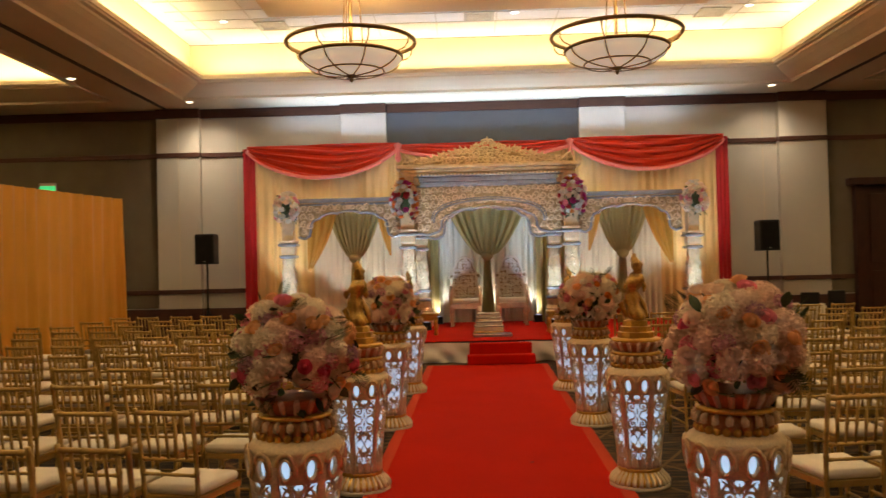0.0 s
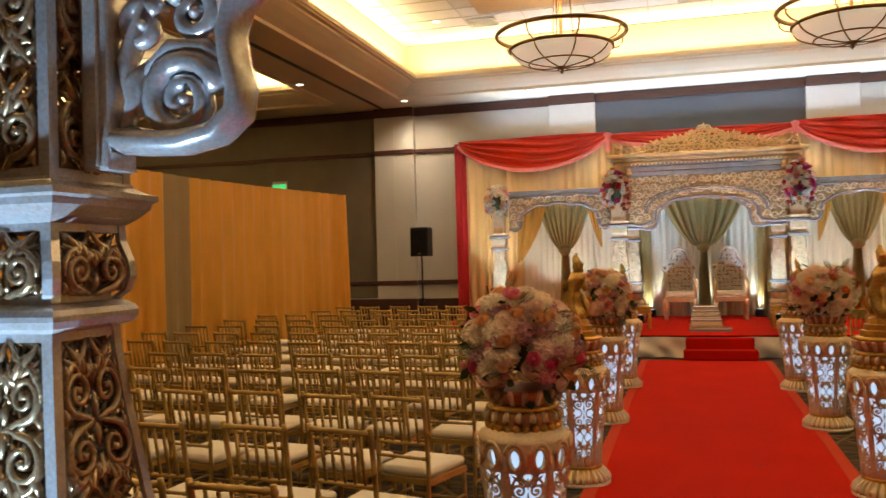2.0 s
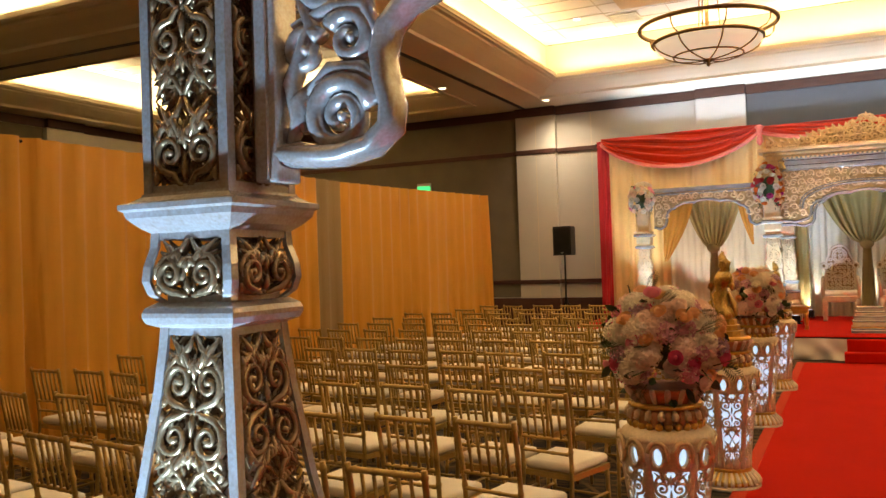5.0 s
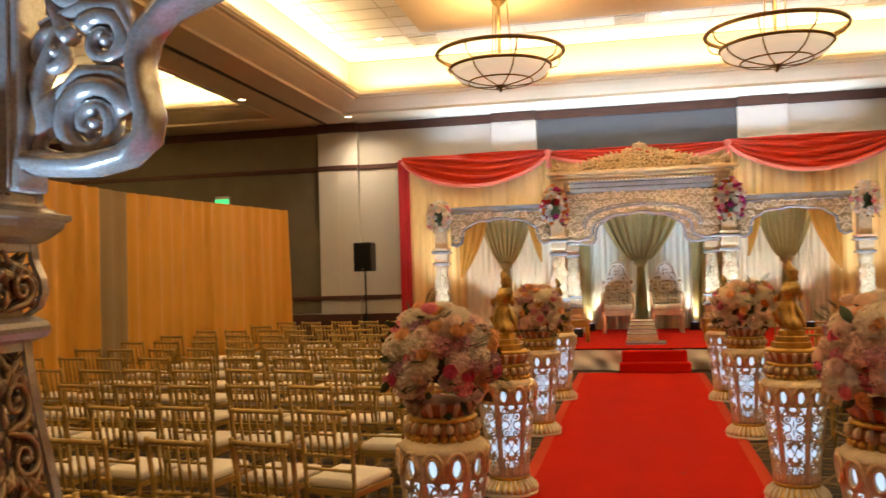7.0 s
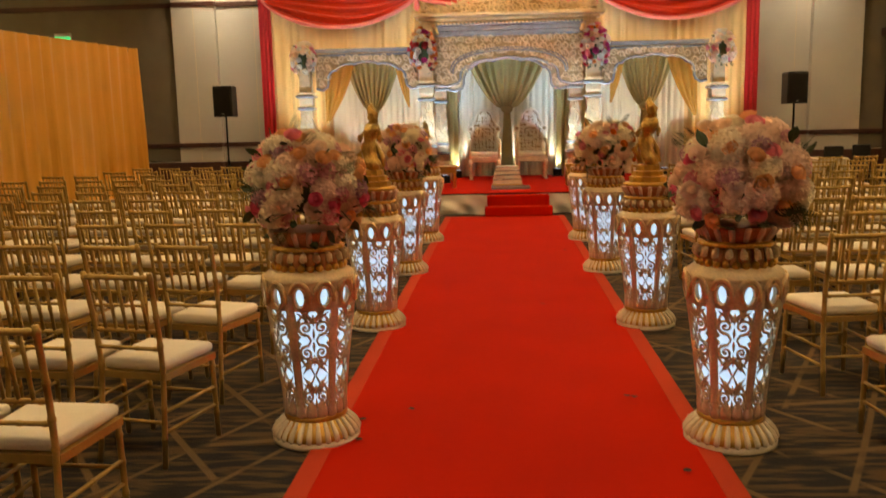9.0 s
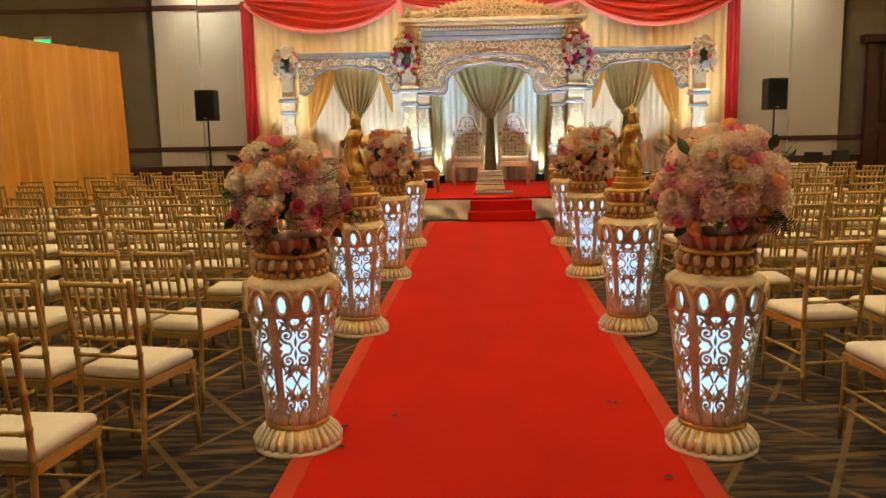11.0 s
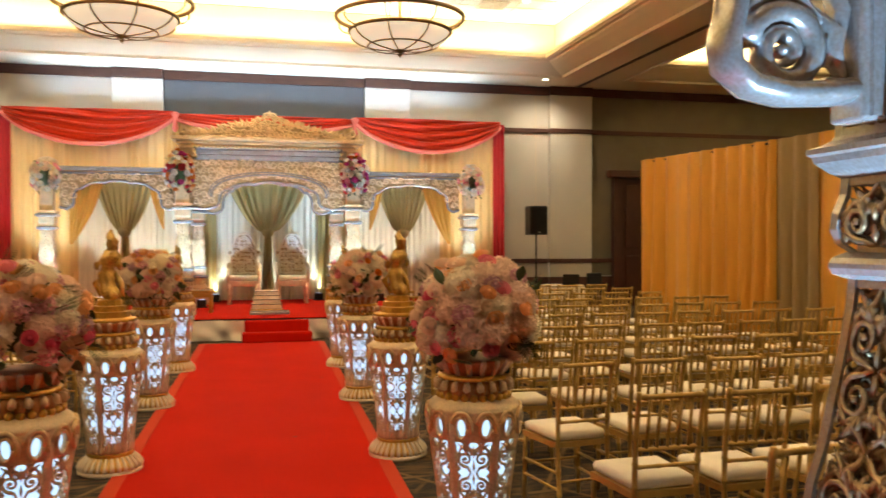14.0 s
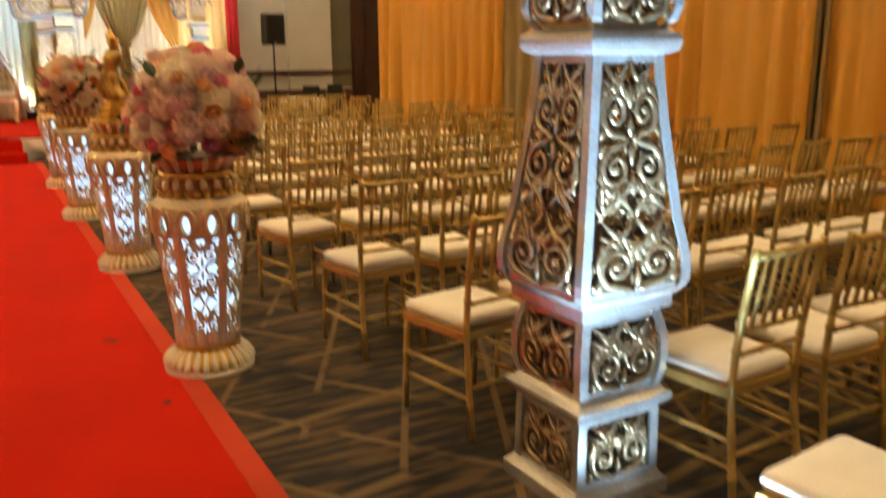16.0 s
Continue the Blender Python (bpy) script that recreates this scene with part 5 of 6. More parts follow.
def build_vase(m):
    v = thing("lit_vase", "tall cream and gilt pierced vase lit white from inside", "vase", m, "aisle vases")
    part("foot_slab", lathe(bmesh.new(), [(0.215, 0), (0.225, 0.008), (0.225, 0.025), (0.21, 0.035)], 40), IVORY_RESIN, v, smooth=True)
    part("foot", lathe(bmesh.new(), [(0.205, 0.03), (0.215, 0.045), (0.20, 0.075), (0.175, 0.10), (0.158, 0.122), (0.15, 0.13)], 40), GOLD_METAL, v, "flaring gilt foot", True)
    gad = tube(bmesh.new(), [(0.213, 0, 0.036), (0.218, 0, 0.05), (0.203, 0, 0.078), (0.178, 0, 0.103), (0.16, 0, 0.125)], [0.011, 0.0145, 0.0135, 0.0115, 0.008], 7)
    gad = part("foot_flute", gad, IVORY_RESIN, v, "", True)
    for k in range(1, 28):
        piece("foot_flute", gad.data, v, "", pose(0, 0, 0, 0, 0, 360 / 28 * k))
    part("collar", lathe(bmesh.new(), [(0.148, 0.125), (0.162, 0.133), (0.162, 0.148), (0.150, 0.158)], 40), GOLD_METAL, v, "gilt collar", True)
    part("light_lining", lathe(bmesh.new(), [(r - 0.022, z) for r, z in BODY], 32), LED_WHITE, v, "glowing white lining", True)
    # broad plain ribs between the pierced fields
    for k in range(6):
        a = 2 * math.pi * k / 6
        bm = bmesh.new()
        n = 8
        pts = [body_map(0.002)(a, 0.15 + (0.80 - 0.15) * i / n) for i in range(n + 1)]
        tube(bm, [p for p, _ in pts], [0.016 + 0.009 * i / n for i in range(n + 1)], 8, [q for _, q in pts], 0.5)
        part("rib", bm, PINKISH, v, "rose-gilt plain rib", True)
    rr = random.Random(8)
    for k in range(6):
        bm = bmesh.new()
        a = 2 * math.pi * (k + 0.5) / 6
        w = 2 * math.pi / 6 * 0.82
        lines = []
        for p, q in vine(0.168, 0.55, 0.185, 0.0076, rr):
            lines.append(([(a + x / (0.168 * 0.5) * w / 2, 0.195 + y) for x, y in p], q))
        for sd in (-1, 1):
            lines.append(([(a + sd * w * 0.5, 0.20 + 0.055 * i) for i in range(10)], [0.007] * 10))
        carve(bm, lines, body_map(0.0), 5, 1.1)
        tagged(part("pierced_field", bm, CREAM, v, "pierced leafy scrollwork", True), kind="stuff")
    # leafy skirt at the bottom and round-eyed shoulder
    bm = bmesh.new()
    for k in range(18):
        a = 2 * math.pi * k / 18
        f = body_map(0.0)
        pts = [f(a, 0.155 + 0.1 * i / 4) for i in range(5)]
        tube(bm, [p for p, _ in pts], [0.028, 0.03, 0.026, 0.016, 0.003], 6, [q for _, q in pts], 0.45)
    part("leaf_skirt", bm, PINKISH, v, "overlapping leaf relief", True)
    part("shoulder", lathe(bmesh.new(), [(0.222, 0.836), (0.231, 0.846), (0.228, 0.862), (0.214, 0.882), (0.188, 0.898), (0.165, 0.905)], 48), CREAM, v, "rounded cream shoulder", True)
    f = body_map(0.006)
    for k in range(12):
        a = 2 * math.pi * (k + 0.5) / 12
        bm = bmesh.new()
        hw, z0, z1, hz = math.pi / 12 * 1.02, 0.712, 0.848, 0.782
        outer, inner = [], []
        for i in range(24):
            t = 2 * math.pi * i / 24
            c, q = math.cos(t), math.sin(t)
            m = 1 / max(abs(c), abs(q))
            outer.append(bm.verts.new(f(a + hw * c * m, (z0 + z1) / 2 + (z1 - z0) / 2 * q * m)[0]))
            inner.append(bm.verts.new(f(a + 0.10 * c * (1 + 0.12 * q), hz + 0.042 * q)[0]))
        for i in range(24):
            bm.faces.new((outer[i], outer[(i + 1) % 24], inner[(i + 1) % 24], inner[i]))
        part("eye_plate", bm, CREAM, v, "cream plate with a lit eye hole").modifiers.new("thickness", "SOLIDIFY").thickness = 0.012
    for k in range(12):
        a = 2 * math.pi * (k + 0.5) / 12
        bm = bmesh.new()
        f = body_map(0.014)
        pts = [f(a + 0.13 * math.cos(t), 0.782 + 0.052 * math.sin(t)) for t in [2 * math.pi * i / 16 for i in range(17)]]
        tube(bm, [p for p, _ in pts], 0.009, 6, [q for _, q in pts], 1.0)
        pts = [f(a + 0.205 * math.cos(t), 0.78 + 0.076 * math.sin(t)) for t in [math.pi * i / 12 - 0.3 for i in range(13)]]
        tube(bm, [p for p, _ in pts], 0.012, 6, [q for _, q in pts], 1.0)
        part("scroll_eye", bm, CHAMPAGNE, v, "ring scroll round a light hole", True)
    bead = bmesh.new()
    bmesh.ops.create_uvsphere(bead, u_segments=8, v_segments=6, radius=0.021)
    bead = part("bead", bead, GOLD_METAL, v, "", True)
    for k in range(24):
        a = 2 * math.pi * k / 24
        at = Matrix.Translation((0.172 * math.cos(a), 0.172 * math.sin(a), 0.915))
        if k == 0:
            bead.matrix_basis = at
        else:
            piece("bead", bead.data, v, "", at)
    part("neck", lathe(bmesh.new(), [(0.165, 0.905), (0.172, 0.93), (0.176, 0.955), (0.168, 0.98), (0.152, 0.995)], 96, 16, 0.16), NECK_GILT, v, "rose and gilt lobed neck", True)
    petal = tube(bmesh.new(), [(0.168, 0, 0.932), (0.190, 0, 0.955), (0.186, 0, 0.978), (0.168, 0, 0.992)], [0.010, 0.019, 0.017, 0.008], 6)
    petal = part("neck_petal", petal, CREAM, v, "", True)
    for k in range(1, 18):
        piece("neck_petal", petal.data, v, "", pose(0, 0, 0, 0, 0, 20 * k))
    part("neck_band", lathe(bmesh.new(), [(0.155, 0.99), (0.178, 0.998), (0.178, 1.012), (0.155, 1.02)], 64, 16, 0.05), GOLD_METAL, v, smooth=True)
    cup = part("cup", lathe(bmesh.new(), [(0.145, 1.015), (0.158, 1.04), (0.178, 1.075), (0.188, 1.09), (0.18, 1.094), (0.15, 1.092)], 96), REDDISH, v, "red flaring cup", True)
    flute = tube(bmesh.new(), [(0.148, 0, 1.017), (0.164, 0, 1.045), (0.184, 0, 1.078), (0.192, 0, 1.094)], [0.012, 0.014, 0.016, 0.012], 6)
    flute = part("flute", flute, PINKISH, cup, "", True)
    for k in range(1, 16):
        piece("flute", flute.data, cup, "", pose(0, 0, 0, 0, 0, 22.5 * k))
    return v


spots = [(-1.075, 5.90), (1.03, 5.84), (-1.06, 8.24), (1.06, 8.22), (-1.04, 10.6), (1.07, 10.58), (-0.99, 12.95), (1.14, 12.92)]
first_vase = build_vase(pose(spots[0][0], spots[0][1], 0, 0, 0, 14))
for i, (x, y) in enumerate(spots[1:]):
    copy_thing(first_vase, pose(x, y, 0, 0, 0, 14 + 31 * (i + 1)))
# ---- flowers ----


def rose_mesh(mat):
    bm = bmesh.new()
    lathe(bm, [(0.25, 0.2), (0.34, 0.6), (0.27, 0.9), (0.12, 0.98), (0.01, 0.9)], 9, 3, 0.16)
    for ringi, (n, r, h, lip) in enumerate(((3, 0.40, 1.04, 0.0), (4, 0.54, 1.02, 0.08), (5, 0.72, 0.92, 0.14), (5, 0.90, 0.72, 0.2))):
        for k in range(n):
            a0 = 2 * math.pi * k / n + ringi * 0.7

            def f(u, v, a0=a0, r=r, h=h, lip=lip, n=n):
                a = a0 + (u - 0.5) * 2 * math.pi / n * 1.45 * (0.6 + 0.4 * v)
                edge = 1 - 0.22 * (2 * u - 1) ** 2
                curl = max(0, v - 0.7) / 0.3
                rr = r * (0.25 + 0.75 * math.sin(min(1, v * 1.3) * math.pi / 2)) * (1 + lip * curl) * (1 + 0.05 * (2 * u - 1))
                return Vector((rr * math.cos(a), rr * math.sin(a), (h + 0.25) * v * edge - 0.25 - 0.06 * curl * curl))
            grid(bm, f, 4, 5)
    me = bpy.data.meshes.new("rose")
    bm.to_mesh(me)
    bm.free()
    me.polygons.foreach_set("use_smooth", [True] * len(me.polygons))
    me.materials.append(mat)
    return me


def floret(bm, c, nrm, r, s, cup):
    """One four-petalled floret, cupped, at c facing nrm."""
    t = nrm.orthogonal().normalized()
    t.rotate(Matrix.Rotation(r.uniform(0, 6.28), 3, nrm))
    b = nrm.cross(t)
    vc = bm.verts.new(c - nrm * s * 0.25)
    for k in range(4):
        a = k * math.pi / 2
        d = t * math.cos(a) + b * math.sin(a)
        e = t * math.cos(a + math.pi / 2) + b * math.sin(a + math.pi / 2)
        up = nrm * s * r.uniform(0.2, 1.0) * cup
        v1 = bm.verts.new(c + (d - e * 0.75) * s * 0.64 + up * 0.4)
        v2 = bm.verts.new(c + d * s * 0.98 + up)
        v3 = bm.verts.new(c + (d + e * 0.75) * s * 0.64 + up * 0.4)
        bm.faces.new((vc, v1, v2, v3))


def hydrangea_mesh(mat, seed, n=120, low=0.35, core=0.86, size=0.19):
    """A domed head of many cupped florets, with ragged outline and dark gaps."""
    bm = bmesh.new()
    r = random.Random(seed)
    bmesh.ops.create_icosphere(bm, subdivisions=2, radius=core)
    for i in range(n):
        z = 1 - (1 + low) * (i + 0.5) / n
        a = i * 2.39996 + r.uniform(-0.2, 0.2)
        q = math.sqrt(max(0, 1 - z * z))
        nrm = Vector((q * math.cos(a), q * math.sin(a), z))
        tilt = (nrm + Vector((r.uniform(-0.3, 0.3), r.uniform(-0.3, 0.3), r.uniform(-0.3, 0.3)))).normalized()
        floret(bm, nrm * r.uniform(0.90, 1.02), tilt, r, size * r.uniform(0.85, 1.2), 0.55)
    me = bpy.data.meshes.new("hydrangea")
    bm.to_mesh(me)
    bm.free()
    me.materials.append(mat)
    return me


def leaf_mesh():
    bm = bmesh.new()
    grid(bm, lambda u, v: Vector(((u - 0.5) * 0.5 * math.sin(math.pi * min(1, 0.08 + v * 0.92)), 0.12 * abs(u - 0.5), v - 0.10 * v * v)), 4, 6)
    me = bpy.data.meshes.new("leaf")
    bm.to_mesh(me)
    bm.free()
    me.materials.append(LEAF)
    return me


def fern_mesh():
    bm = bmesh.new()
    tube(bm, [(0, 0.1 * t * t, t) for t in (0, 0.25, 0.5, 0.75, 1)], [0.02, 0.016, 0.012, 0.008, 0.003], 4)
    for k in range(11):
        t = 0.12 + 0.08 * k
        ln = 0.3 * math.sin(math.pi * (0.18 + 0.75 * t))
        for s in (-1, 1):
            p0 = Vector((0, 0.1 * t * t, t))
            a, b, c = bm.verts.new(p0), bm.verts.new(p0 + Vector((s * ln * 0.5, 0.0, ln * 0.1 + 0.05))), bm.verts.new(p0 + Vector((s * ln, 0.03, ln * 0.45)))
            d = bm.verts.new(p0 + Vector((s * ln * 0.45, 0.0, ln * 0.45)))
            bm.faces.new((a, b, c, d))
    me = bpy.data.meshes.new("fern")
    bm.to_mesh(me)
    bm.free()
    me.materials.append(LEAF)
    return me


ROSES = {k: rose_mesh(m) for k, m in PETALS.items()}
HYDR = {k: hydrangea_mesh(PETALS[k], i) for i, k in enumerate(("cream", "blush"))}
STOCK = {k: hydrangea_mesh(PETALS[k], 20 + i, 26, 0.1, 0.35, 0.34) for i, k in enumerate(("mauve", "lilac", "pink"))}
LEAF_ME, FERN_ME = leaf_mesh(), fern_mesh()


def out_along(p, centre):
    """A turn that points a flower's axis away from the middle."""
    return (Vector(p) - Vector(centre)).to_track_quat("Z", "Y").to_matrix().to_4x4()


def bouquet(m, R, squash, mix, count, label, seed, group, hyd=0.45, size=0.052, stock=0.0, warm=0.3):
    """A ball of blooms over a dark leafy core."""
    t = thing("flower_arrangement", label, "flowers", m, group)
    r = random.Random(seed)
    core = bmesh.new()
    bmesh.ops.create_icosphere(core, subdivisions=2, radius=R * 0.5, matrix=Matrix.Diagonal((1, 1, squash, 1)))
    part("foliage_core", core, LEAF, t, "dark green foliage core")
    kinds = [((i * 5 + seed) % 12 + 0.5) / 12 for i in range(count)]
    for i in range(count):
        z = 1 - 1.66 * (i + 0.5) / count
        a = i * 2.39996 + r.uniform(-0.35, 0.35)
        q = math.sqrt(max(0, 1 - z * z))
        p = Vector((q * math.cos(a), q * math.sin(a), z * squash)) * R * r.uniform(0.80, 1.0)
        turn = Matrix.Translation(p) @ out_along(p + Vector((0, 0, 0.1 * R)), (0, 0, 0)) @ pose(0, 0, 0, r.uniform(-18, 18), r.uniform(-18, 18), r.uniform(0, 360))
        kind = kinds[i]
        if kind < hyd:
            k = "blush" if r.random() < warm else "cream"
            s = size * r.uniform(1.3, 1.75)
            piece("hydrangea", HYDR[k], t, "", turn @ Matrix.Translation((0, 0, -s * 0.45)) @ Matrix.Scale(s, 4))
        elif kind < hyd + stock:
            s = size * r.uniform(0.7, 0.95)
            piece("stock_flower", STOCK[r.choice(("mauve", "mauve", "lilac", "pink"))], t, "", turn @ Matrix.Translation((0, 0, -s * 0.2)) @ Matrix.Scale(s, 4))
        else:
            s = size * r.uniform(0.60, 0.82)
            piece("rose", ROSES[r.choice(mix)], t, "", turn @ Matrix.Translation((0, 0, s * 0.35)) @ Matrix.Scale(s, 4))
    for i in range(count // 3 + 20):
        z = r.uniform(-0.9, 0.95) if i % 2 else r.uniform(-0.9, -0.35)
        a = r.uniform(0, 6.28)
        q = math.sqrt(1 - z * z)
        p = Vector((q * math.cos(a), q * math.sin(a), z * squash)) * R * r.uniform(0.84, 1.02)
        turn = Matrix.Translation(p) @ out_along(p, (0, 0, 0)) @ pose(0, 0, 0, r.uniform(-50, 50), r.uniform(-50, 50), r.uniform(0, 360))
        f = i % 3 == 0
        piece("fern" if f else "leaf", FERN_ME if f else LEAF_ME, t, "", turn @ Matrix.Scale(R * (r.uniform(0.42, 0.6) if f else r.uniform(0.25, 0.38)), 4))
    return t


SOFT = ["blush", "peach", "rose_pink", "blush", "pink", "peach", "lilac", "blush"]
PALE = ["peach", "cream", "blush", "cream", "peach", "blush", "cream", "pink"]
BRIGHT = ["magenta", "orange", "white", "pink", "red", "blush", "white"]
WARMER = ["orange", "orange", "red", "white", "magenta", "peach", "white"]
(v1l, v1r), (v2l, v2r), (v3l, v3r), (v4l, v4r) = [(spots[i], spots[i + 1]) for i in (0, 2, 4, 6)]
bouquet(pose(v1l[0], v1l[1], 1.30), 0.285, 0.94, SOFT, 112, "round arrangement of cream hydrangeas, pink and peach roses on a vase", 12, "vase flowers", 0.24, 0.054, 0.26, 0.25)
bouquet(pose(v1r[0] + 0.01, v1r[1], 1.31), 0.30, 0.92, ["blush", "peach", "blush", "pink", "blush", "peach", "rose_pink", "blush", "peach"], 98, "round arrangement of blush hydrangeas and pink roses on a vase", 23, "vase flowers", 0.38, 0.056, 0.2, 0.75)
bouquet(pose(v3l[0], v3l[1], 1.31), 0.30, 0.92, PALE, 96, "round arrangement of cream and peach roses on a vase", 31, "vase flowers", 0.28, 0.054, 0.1, 0.4)
bouquet(pose(v3r[0], v3r[1], 1.31), 0.30, 0.90, PALE + ["orange"], 96, "round arrangement of peach and cream roses on a vase", 37, "vase flowers", 0.28, 0.054, 0.06, 0.4)
for x, m, sd in ((SX - 1.60, WARMER, 41), (SX + 1.60, BRIGHT, 43)):
    bouquet(pose(x - (0.04 if x < 0 else -0.02), MY - 0.26, 2.92), 0.23, 1.85, m, 72, "hanging spray of orange, magenta and white flowers on the column", sd, "column flowers", 0.0, 0.078)
for x, sd in ((SX - 3.98, 51), (SX + 3.99, 53)):
    bouquet(pose(x, MY - 0.17, 2.84), 0.22, 1.5, ["pink", "blush", "white", "cream", "blush"], 58, "spray of pink and cream flowers on the side column", sd, "column flowers", 0.0, 0.075)


# gold figures on pedestals on the second and last vases, each one plain mesh
def gold_figure(x, y, z, s, seed):
    t = thing("gold_pedestal", "stepped gold pedestal on a vase", "pedestal", pose(x, y, z), "gold pedestals")
    part("slab", lathe(bmesh.new(), [(0.20 * s, 0), (0.205 * s, 0.02 * s), (0.18 * s, 0.03 * s)], 28), GOLD_METAL, t, smooth=True)
    part("steps", lathe(bmesh.new(), [(0.15 * s, 0.03 * s), (0.15 * s, 0.075 * s), (0.125 * s, 0.08 * s), (0.125 * s, 0.12 * s), (0.10 * s, 0.125 * s), (0.095 * s, 0.165 * s), (0.075 * s, 0.175 * s)], 24, 12, 0.04), GOLD_METAL, t)
    bm = bmesh.new()
    lathe(bm, [(0.07 * s, 0.175 * s), (0.085 * s, 0.21 * s), (0.065 * s, 0.28 * s), (0.075 * s, 0.36 * s), (0.055 * s, 0.41 * s), (0.085 * s, 0.50 * s), (0.06 * s, 0.54 * s), (0.03 * s, 0.56 * s), (0.044 * s, 0.59 * s), (0.042 * s, 0.62 * s), (0.05 * s, 0.635 * s), (0.034 * s, 0.66 * s), (0.036 * s, 0.675 * s), (0.018 * s, 0.70 * s), (0.008 * s, 0.725 * s)], 28, 5, 0.22)
    bmesh.ops.subdivide_edges(bm, edges=bm.edges[:], cuts=1)
    for sd in (-1, 1):
        tube(bm, [(sd * 0.07 * s, 0, 0.49 * s), (sd * 0.105 * s, -0.03 * s, 0.42 * s), (sd * 0.09 * s, -0.07 * s, 0.46 * s)], [0.025 * s, 0.022 * s, 0.018 * s], 7)
        tube(bm, [(sd * 0.05 * s, 0.02 * s, 0.38 * s), (sd * 0.11 * s, 0.03 * s, 0.29 * s), (sd * 0.10 * s, 0.02 * s, 0.2 * s)], [0.03 * s, 0.035 * s, 0.02 * s], 7)
    for vert in bm.verts:
        vert.co.x = vert.co.x * 0.84 + 0.022 * s * math.sin(vert.co.z / (0.075 * s))
        vert.co.y += 0.012 * s * math.cos(vert.co.z / (0.06 * s))
        vert.co += 0.022 * s * noise.noise_vector(vert.co * 26 + Vector((seed, 0, 0)))
    tagged(part("gold_statue", bm, STATUE_GOLD, smooth=True), "small gold ornamental statue on a stepped pedestal", "statue", "gold statues").matrix_basis = pose(x, y, z)


for (x, y), s in ((v2l, 0.92), (v2r, 0.92), (v4l, 0.72), (v4r, 0.72)):
    gold_figure(x, y, 1.095, s, 1)

# ---- loudspeakers, table with laptop ----
for x, y in ((-5.88, 20.0), (6.36, 20.0)):
    sp = thing("loudspeaker", "black loudspeaker on top of a pole stand", "loudspeaker", pose(x, y, 1.82), "pair of loudspeakers")
    part("cabinet", plate(bmesh.new(), [(-0.21, 0.0), (-0.2, 0.0), (0.2, 0.0), (0.21, 0.0)], [(-0.21, 0.63), (-0.19, 0.66), (0.19, 0.66), (0.21, 0.63)], -0.19, 0.17), BLACK, sp)
    part("grille", B(-0.18, 0.18, -0.205, -0.191, 0.03, 0.62, bevel=0.006), BLACK_METAL, sp, "dark metal grille")
    part("badge", B(-0.03, 0.03, -0.21, -0.206, 0.05, 0.065), VENT, sp)
    st = thing("speaker_stand", "black tripod loudspeaker stand", "stand", pose(x, y, 0), "speaker stands")
    part("pole", tube(bmesh.new(), [(0, 0, 0.1), (0, 0, 1.82)], 0.02, 10), BLACK_METAL, st)
    part("collar", tube(bmesh.new(), [(0, 0, 0.75), (0, 0, 0.86)], 0.035, 10), BLACK_METAL, st)
    for k in range(3):
        a = 2 * math.pi * k / 3 + 0.5
        part("leg", tube(bmesh.new(), [(0, 0, 0.8), (0.5 * math.cos(a), 0.5 * math.sin(a), 0.015)], 0.014, 8), BLACK_METAL, st)
tb = thing("cloth_table", "small round table under an ivory floor-length cloth", "table", pose(6.35, 18.3, 0))
part("tabletop", lathe(bmesh.new(), [(0.44, 0.72), (0.45, 0.745), (0.44, 0.75)], 32), TABLE_CLOTH, tb)
part("cloth", lathe(bmesh.new(), [(0.52, 0.01), (0.47, 0.4), (0.45, 0.715)], 160, 22, 0.08), TABLE_CLOTH, tb, "hanging pleated cloth", True)
lp = thing("laptop", "open dark laptop with its lid turned to the hall", "laptop", pose(6.5, 18.25, 0.752, 0, 0, 165))
part("base", B(-0.17, 0.17, -0.12, 0.12, 0, 0.015, bevel=0.004), BLACK, lp)
scr = part("lid", B(-0.17, 0.17, 0, 0.01, 0, 0.23, bevel=0.003), BLACK, lp)
scr.matrix_basis = pose(0, 0.115, 0.012, -18, 0, 0)
part("screen", B(-0.155, 0.155, -0.004, -0.001, 0.015, 0.215), SCREEN, scr, "glowing blue screen")
bx = thing("dark_chair", "dark padded chair behind the cloth table", "chair", pose(7.35, 18.6, 0, 0, 0, 15))
part("seat", B(-0.22, 0.22, -0.22, 0.22, 0.42, 0.48, bevel=0.02), BLACK, bx)
part("backrest", B(-0.2, 0.2, 0.2, 0.25, 0.5, 0.98, bevel=0.02), BLACK, bx)
for sx in (-1, 1):
    for sy in (-1, 1):
        part("leg", tube(bmesh.new(), [(sx * 0.19, sy * 0.19, 0), (sx * 0.19, sy * 0.19, 0.43)], 0.013, 8), BLACK_METAL, bx)

# ---- gold banquet chairs ----


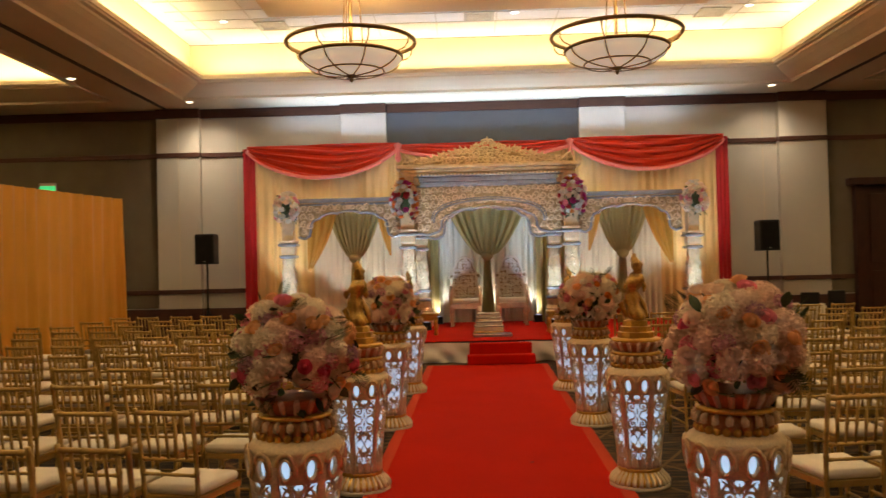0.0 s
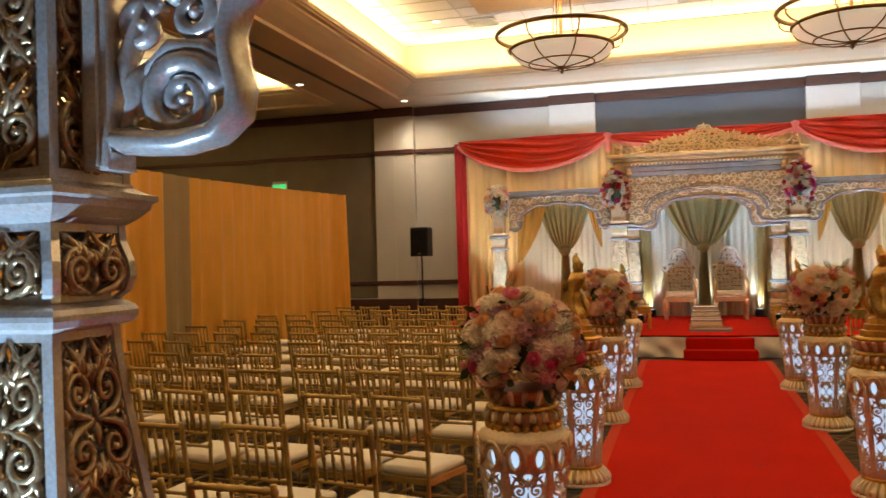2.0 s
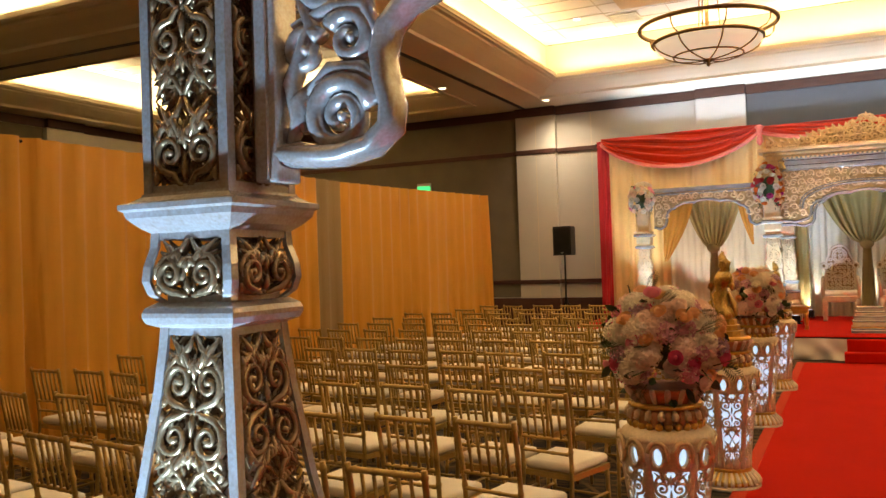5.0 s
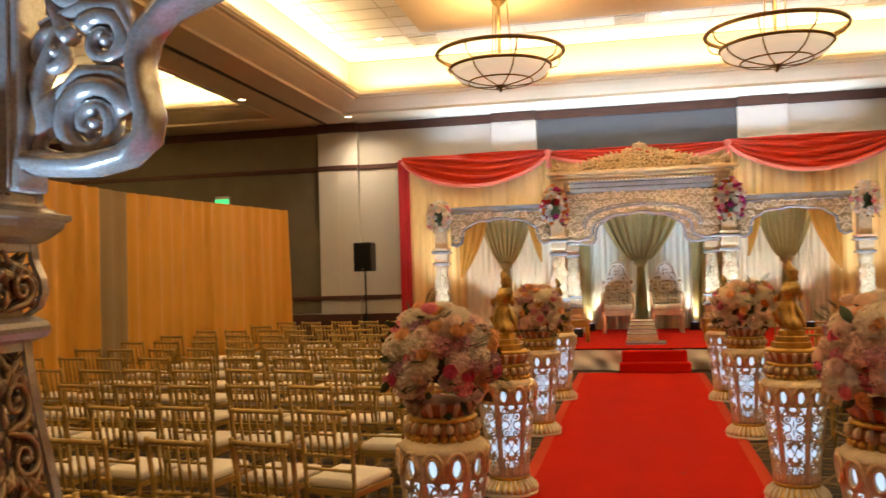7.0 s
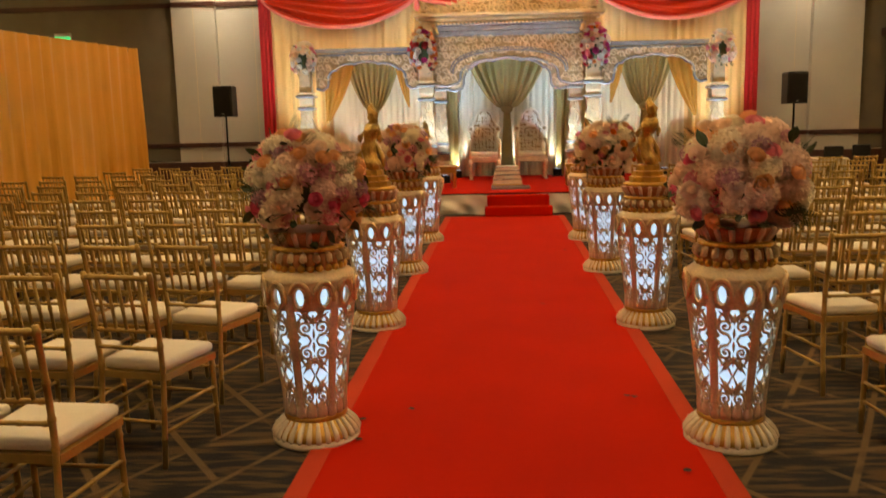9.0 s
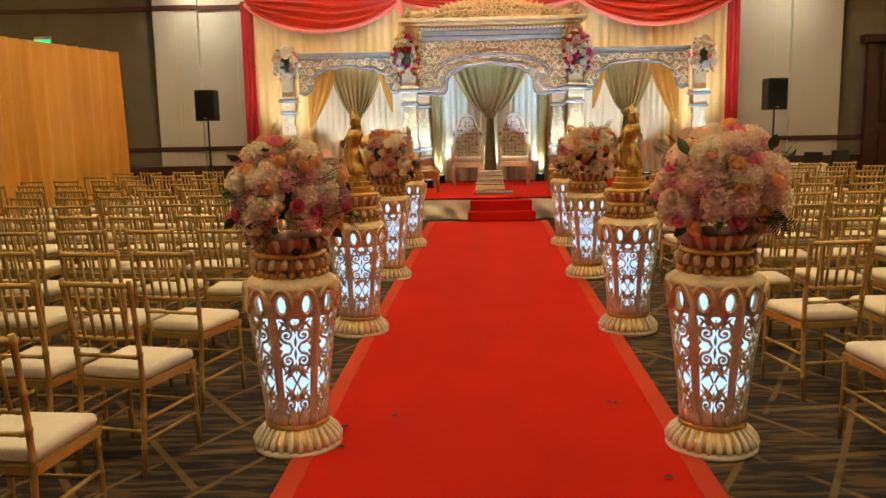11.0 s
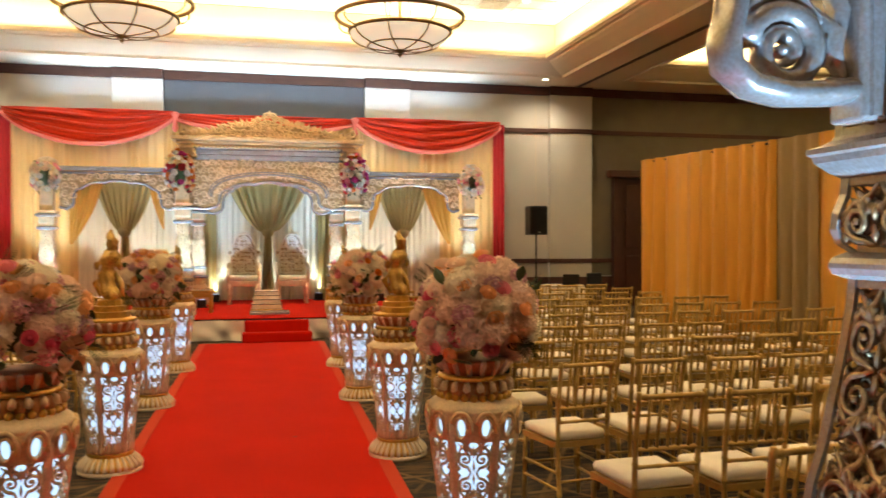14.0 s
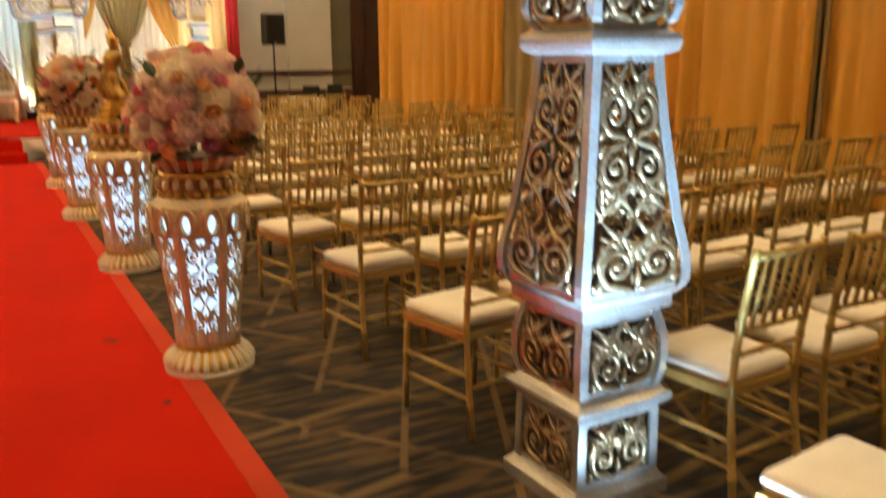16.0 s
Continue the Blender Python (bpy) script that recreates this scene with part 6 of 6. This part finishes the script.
def bamboo(p0, p1, r, knots):
    """A turned stick with bamboo rings, from p0 to p1, bent through points."""
    pts, rad = [], []
    seq = [Vector(p) for p in p0] if isinstance(p0, list) else [Vector(p0), Vector(p1)]
    L = [0]
    for a, b in zip(seq, seq[1:]):
        L.append(L[-1] + (b - a).length)

    def at(t):
        d = t * L[-1]
        for i in range(len(seq) - 1):
            if d <= L[i + 1] + 1e-9:
                return seq[i].lerp(seq[i + 1], (d - L[i]) / (L[i + 1] - L[i]))
        return seq[-1]
    stops = [(0, r)]
    e = 0.006 / L[-1]
    for k in knots:
        stops += [(k - 2 * e, r), (k - e, r * 1.24), (k + e, r * 1.24), (k + 2 * e, r)]
    stops += [(1, r)]
    for t, q in stops:
        pts.append(at(t))
        rad.append(q)
    return tube(bmesh.new(), pts, rad, 7)


def build_chair(m):
    c = thing("banquet_chair", "gold bamboo-style banquet chair with an ivory cushion", "chair", m, "rows of gold chairs")
    wf, wb, d = 0.195, 0.17, 0.40
    H = 0.95
    cu = B(-0.195, 0.195, 0.012, d + 0.012, 0.452, 0.512, bevel=0.026)
    for vert in cu.verts:
        vert.co.x *= 0.90 + 0.12 * vert.co.y / d
        vert.co.z += 0.012 * max(0, 1 - (vert.co.x / 0.2) ** 2 - ((vert.co.y - 0.2) / 0.22) ** 2) if vert.co.z > 0.48 else 0
    part("cushion", cu, CUSHION, c, "ivory tufted cushion", True)
    sf = bmesh.new()
    vs = [(-wb - 0.015, 0.0), (wb + 0.015, 0.0), (wf + 0.015, d), (-wf - 0.015, d)]
    a = [sf.verts.new((x, y, 0.418)) for x, y in vs]
    b = [sf.verts.new((x, y, 0.452)) for x, y in vs]
    sf.faces.new(a[::-1])
    sf.faces.new(b)
    for i in range(4):
        sf.faces.new((a[i], a[(i + 1) % 4], b[(i + 1) % 4], b[i]))
    part("seat_frame", sf, CHAIR_GOLD, c)
    for s in (-1, 1):
        part("front_leg", bamboo((s * (wf + 0.005), d - 0.005, 0), (s * wf, d - 0.015, 0.42), 0.0135, (0.3, 0.62, 0.9)), CHAIR_GOLD, c, smooth=True)
        part("back_post", bamboo([(s * (wb + 0.012), -0.055, 0), (s * wb, 0.0, 0.43), (s * (wb + 0.003), -0.015, 0.66), (s * (wb + 0.01), -0.065, H)], None, 0.0135, (0.15, 0.3, 0.5, 0.62, 0.77, 0.97)), CHAIR_GOLD, c, smooth=True)
        for z in (0.17, 0.27):
            part("stretcher", bamboo((s * (wf + 0.003), d - 0.01, z), (s * (wb + 0.008), -0.033 + 0.06 * z, z), 0.009, (0.5,)), CHAIR_GOLD, c, smooth=True)
    part("stretcher", bamboo((-wf, d - 0.01, 0.24), (wf, d - 0.01, 0.24), 0.009, (0.33, 0.66)), CHAIR_GOLD, c, smooth=True)
    part("stretcher", bamboo((-wb, -0.03, 0.22), (wb, -0.03, 0.22), 0.009, (0.33, 0.66)), CHAIR_GOLD, c, smooth=True)
    for name, z, y, r in (("top_rail", 0.925, -0.062, 0.0135), ("spindle_rail", 0.66, -0.016, 0.011), ("lower_rail", 0.575, -0.011, 0.010)):
        part(name, bamboo((-wb - 0.012, y, z), (wb + 0.012, y, z), r, (0.1, 0.37, 0.63, 0.9)), CHAIR_GOLD, c, smooth=True)
    for k in range(5):
        x = -0.115 + 0.0575 * k
        part("spindle", bamboo((x, -0.016, 0.66), (x, -0.060, 0.92), 0.0085, (0.45,)), CHAIR_GOLD, c, smooth=True)
    return c


rng = random.Random(77)
first_chair = None
for s in (-1, 1):
    rows = [4.55 + 0.985 * k for k in range(-1, 12)] if s < 0 else [2.60] + [3.47 + 1.035 * k for k in range(12)]
    for k, y in enumerate(rows):
        for j in range(11):
            x = s * (1.86 + 0.505 * j + 0.012 * k) + (0.1 if s > 0 and k == 0 else 0) + 0.010 * (y - 5) + rng.uniform(-0.03, 0.03)
            yy = y + rng.uniform(-0.04, 0.04) + 0.02 * j
            edge = (-6.95 + max(0, (yy - 12.5) * 0.16)) if s < 0 else (6.9 - max(0, (yy - 7.0) * 0.11))
            if abs(x) > abs(edge) - 0.25 or (k == 0 and j < 2 and s < 0) or (k == 1 and s > 0 and j < 1):
                continue
            if yy > 14.8 and j < 3 or (s > 0 and yy > 15.2 and x > 5.4):
                continue
            m = pose(x, yy, 0, 0, 0, (-9 if s < 0 else 3) + rng.uniform(-5, 5))
            if first_chair is None:
                first_chair = build_chair(m)
            else:
                copy_thing(first_chair, m)
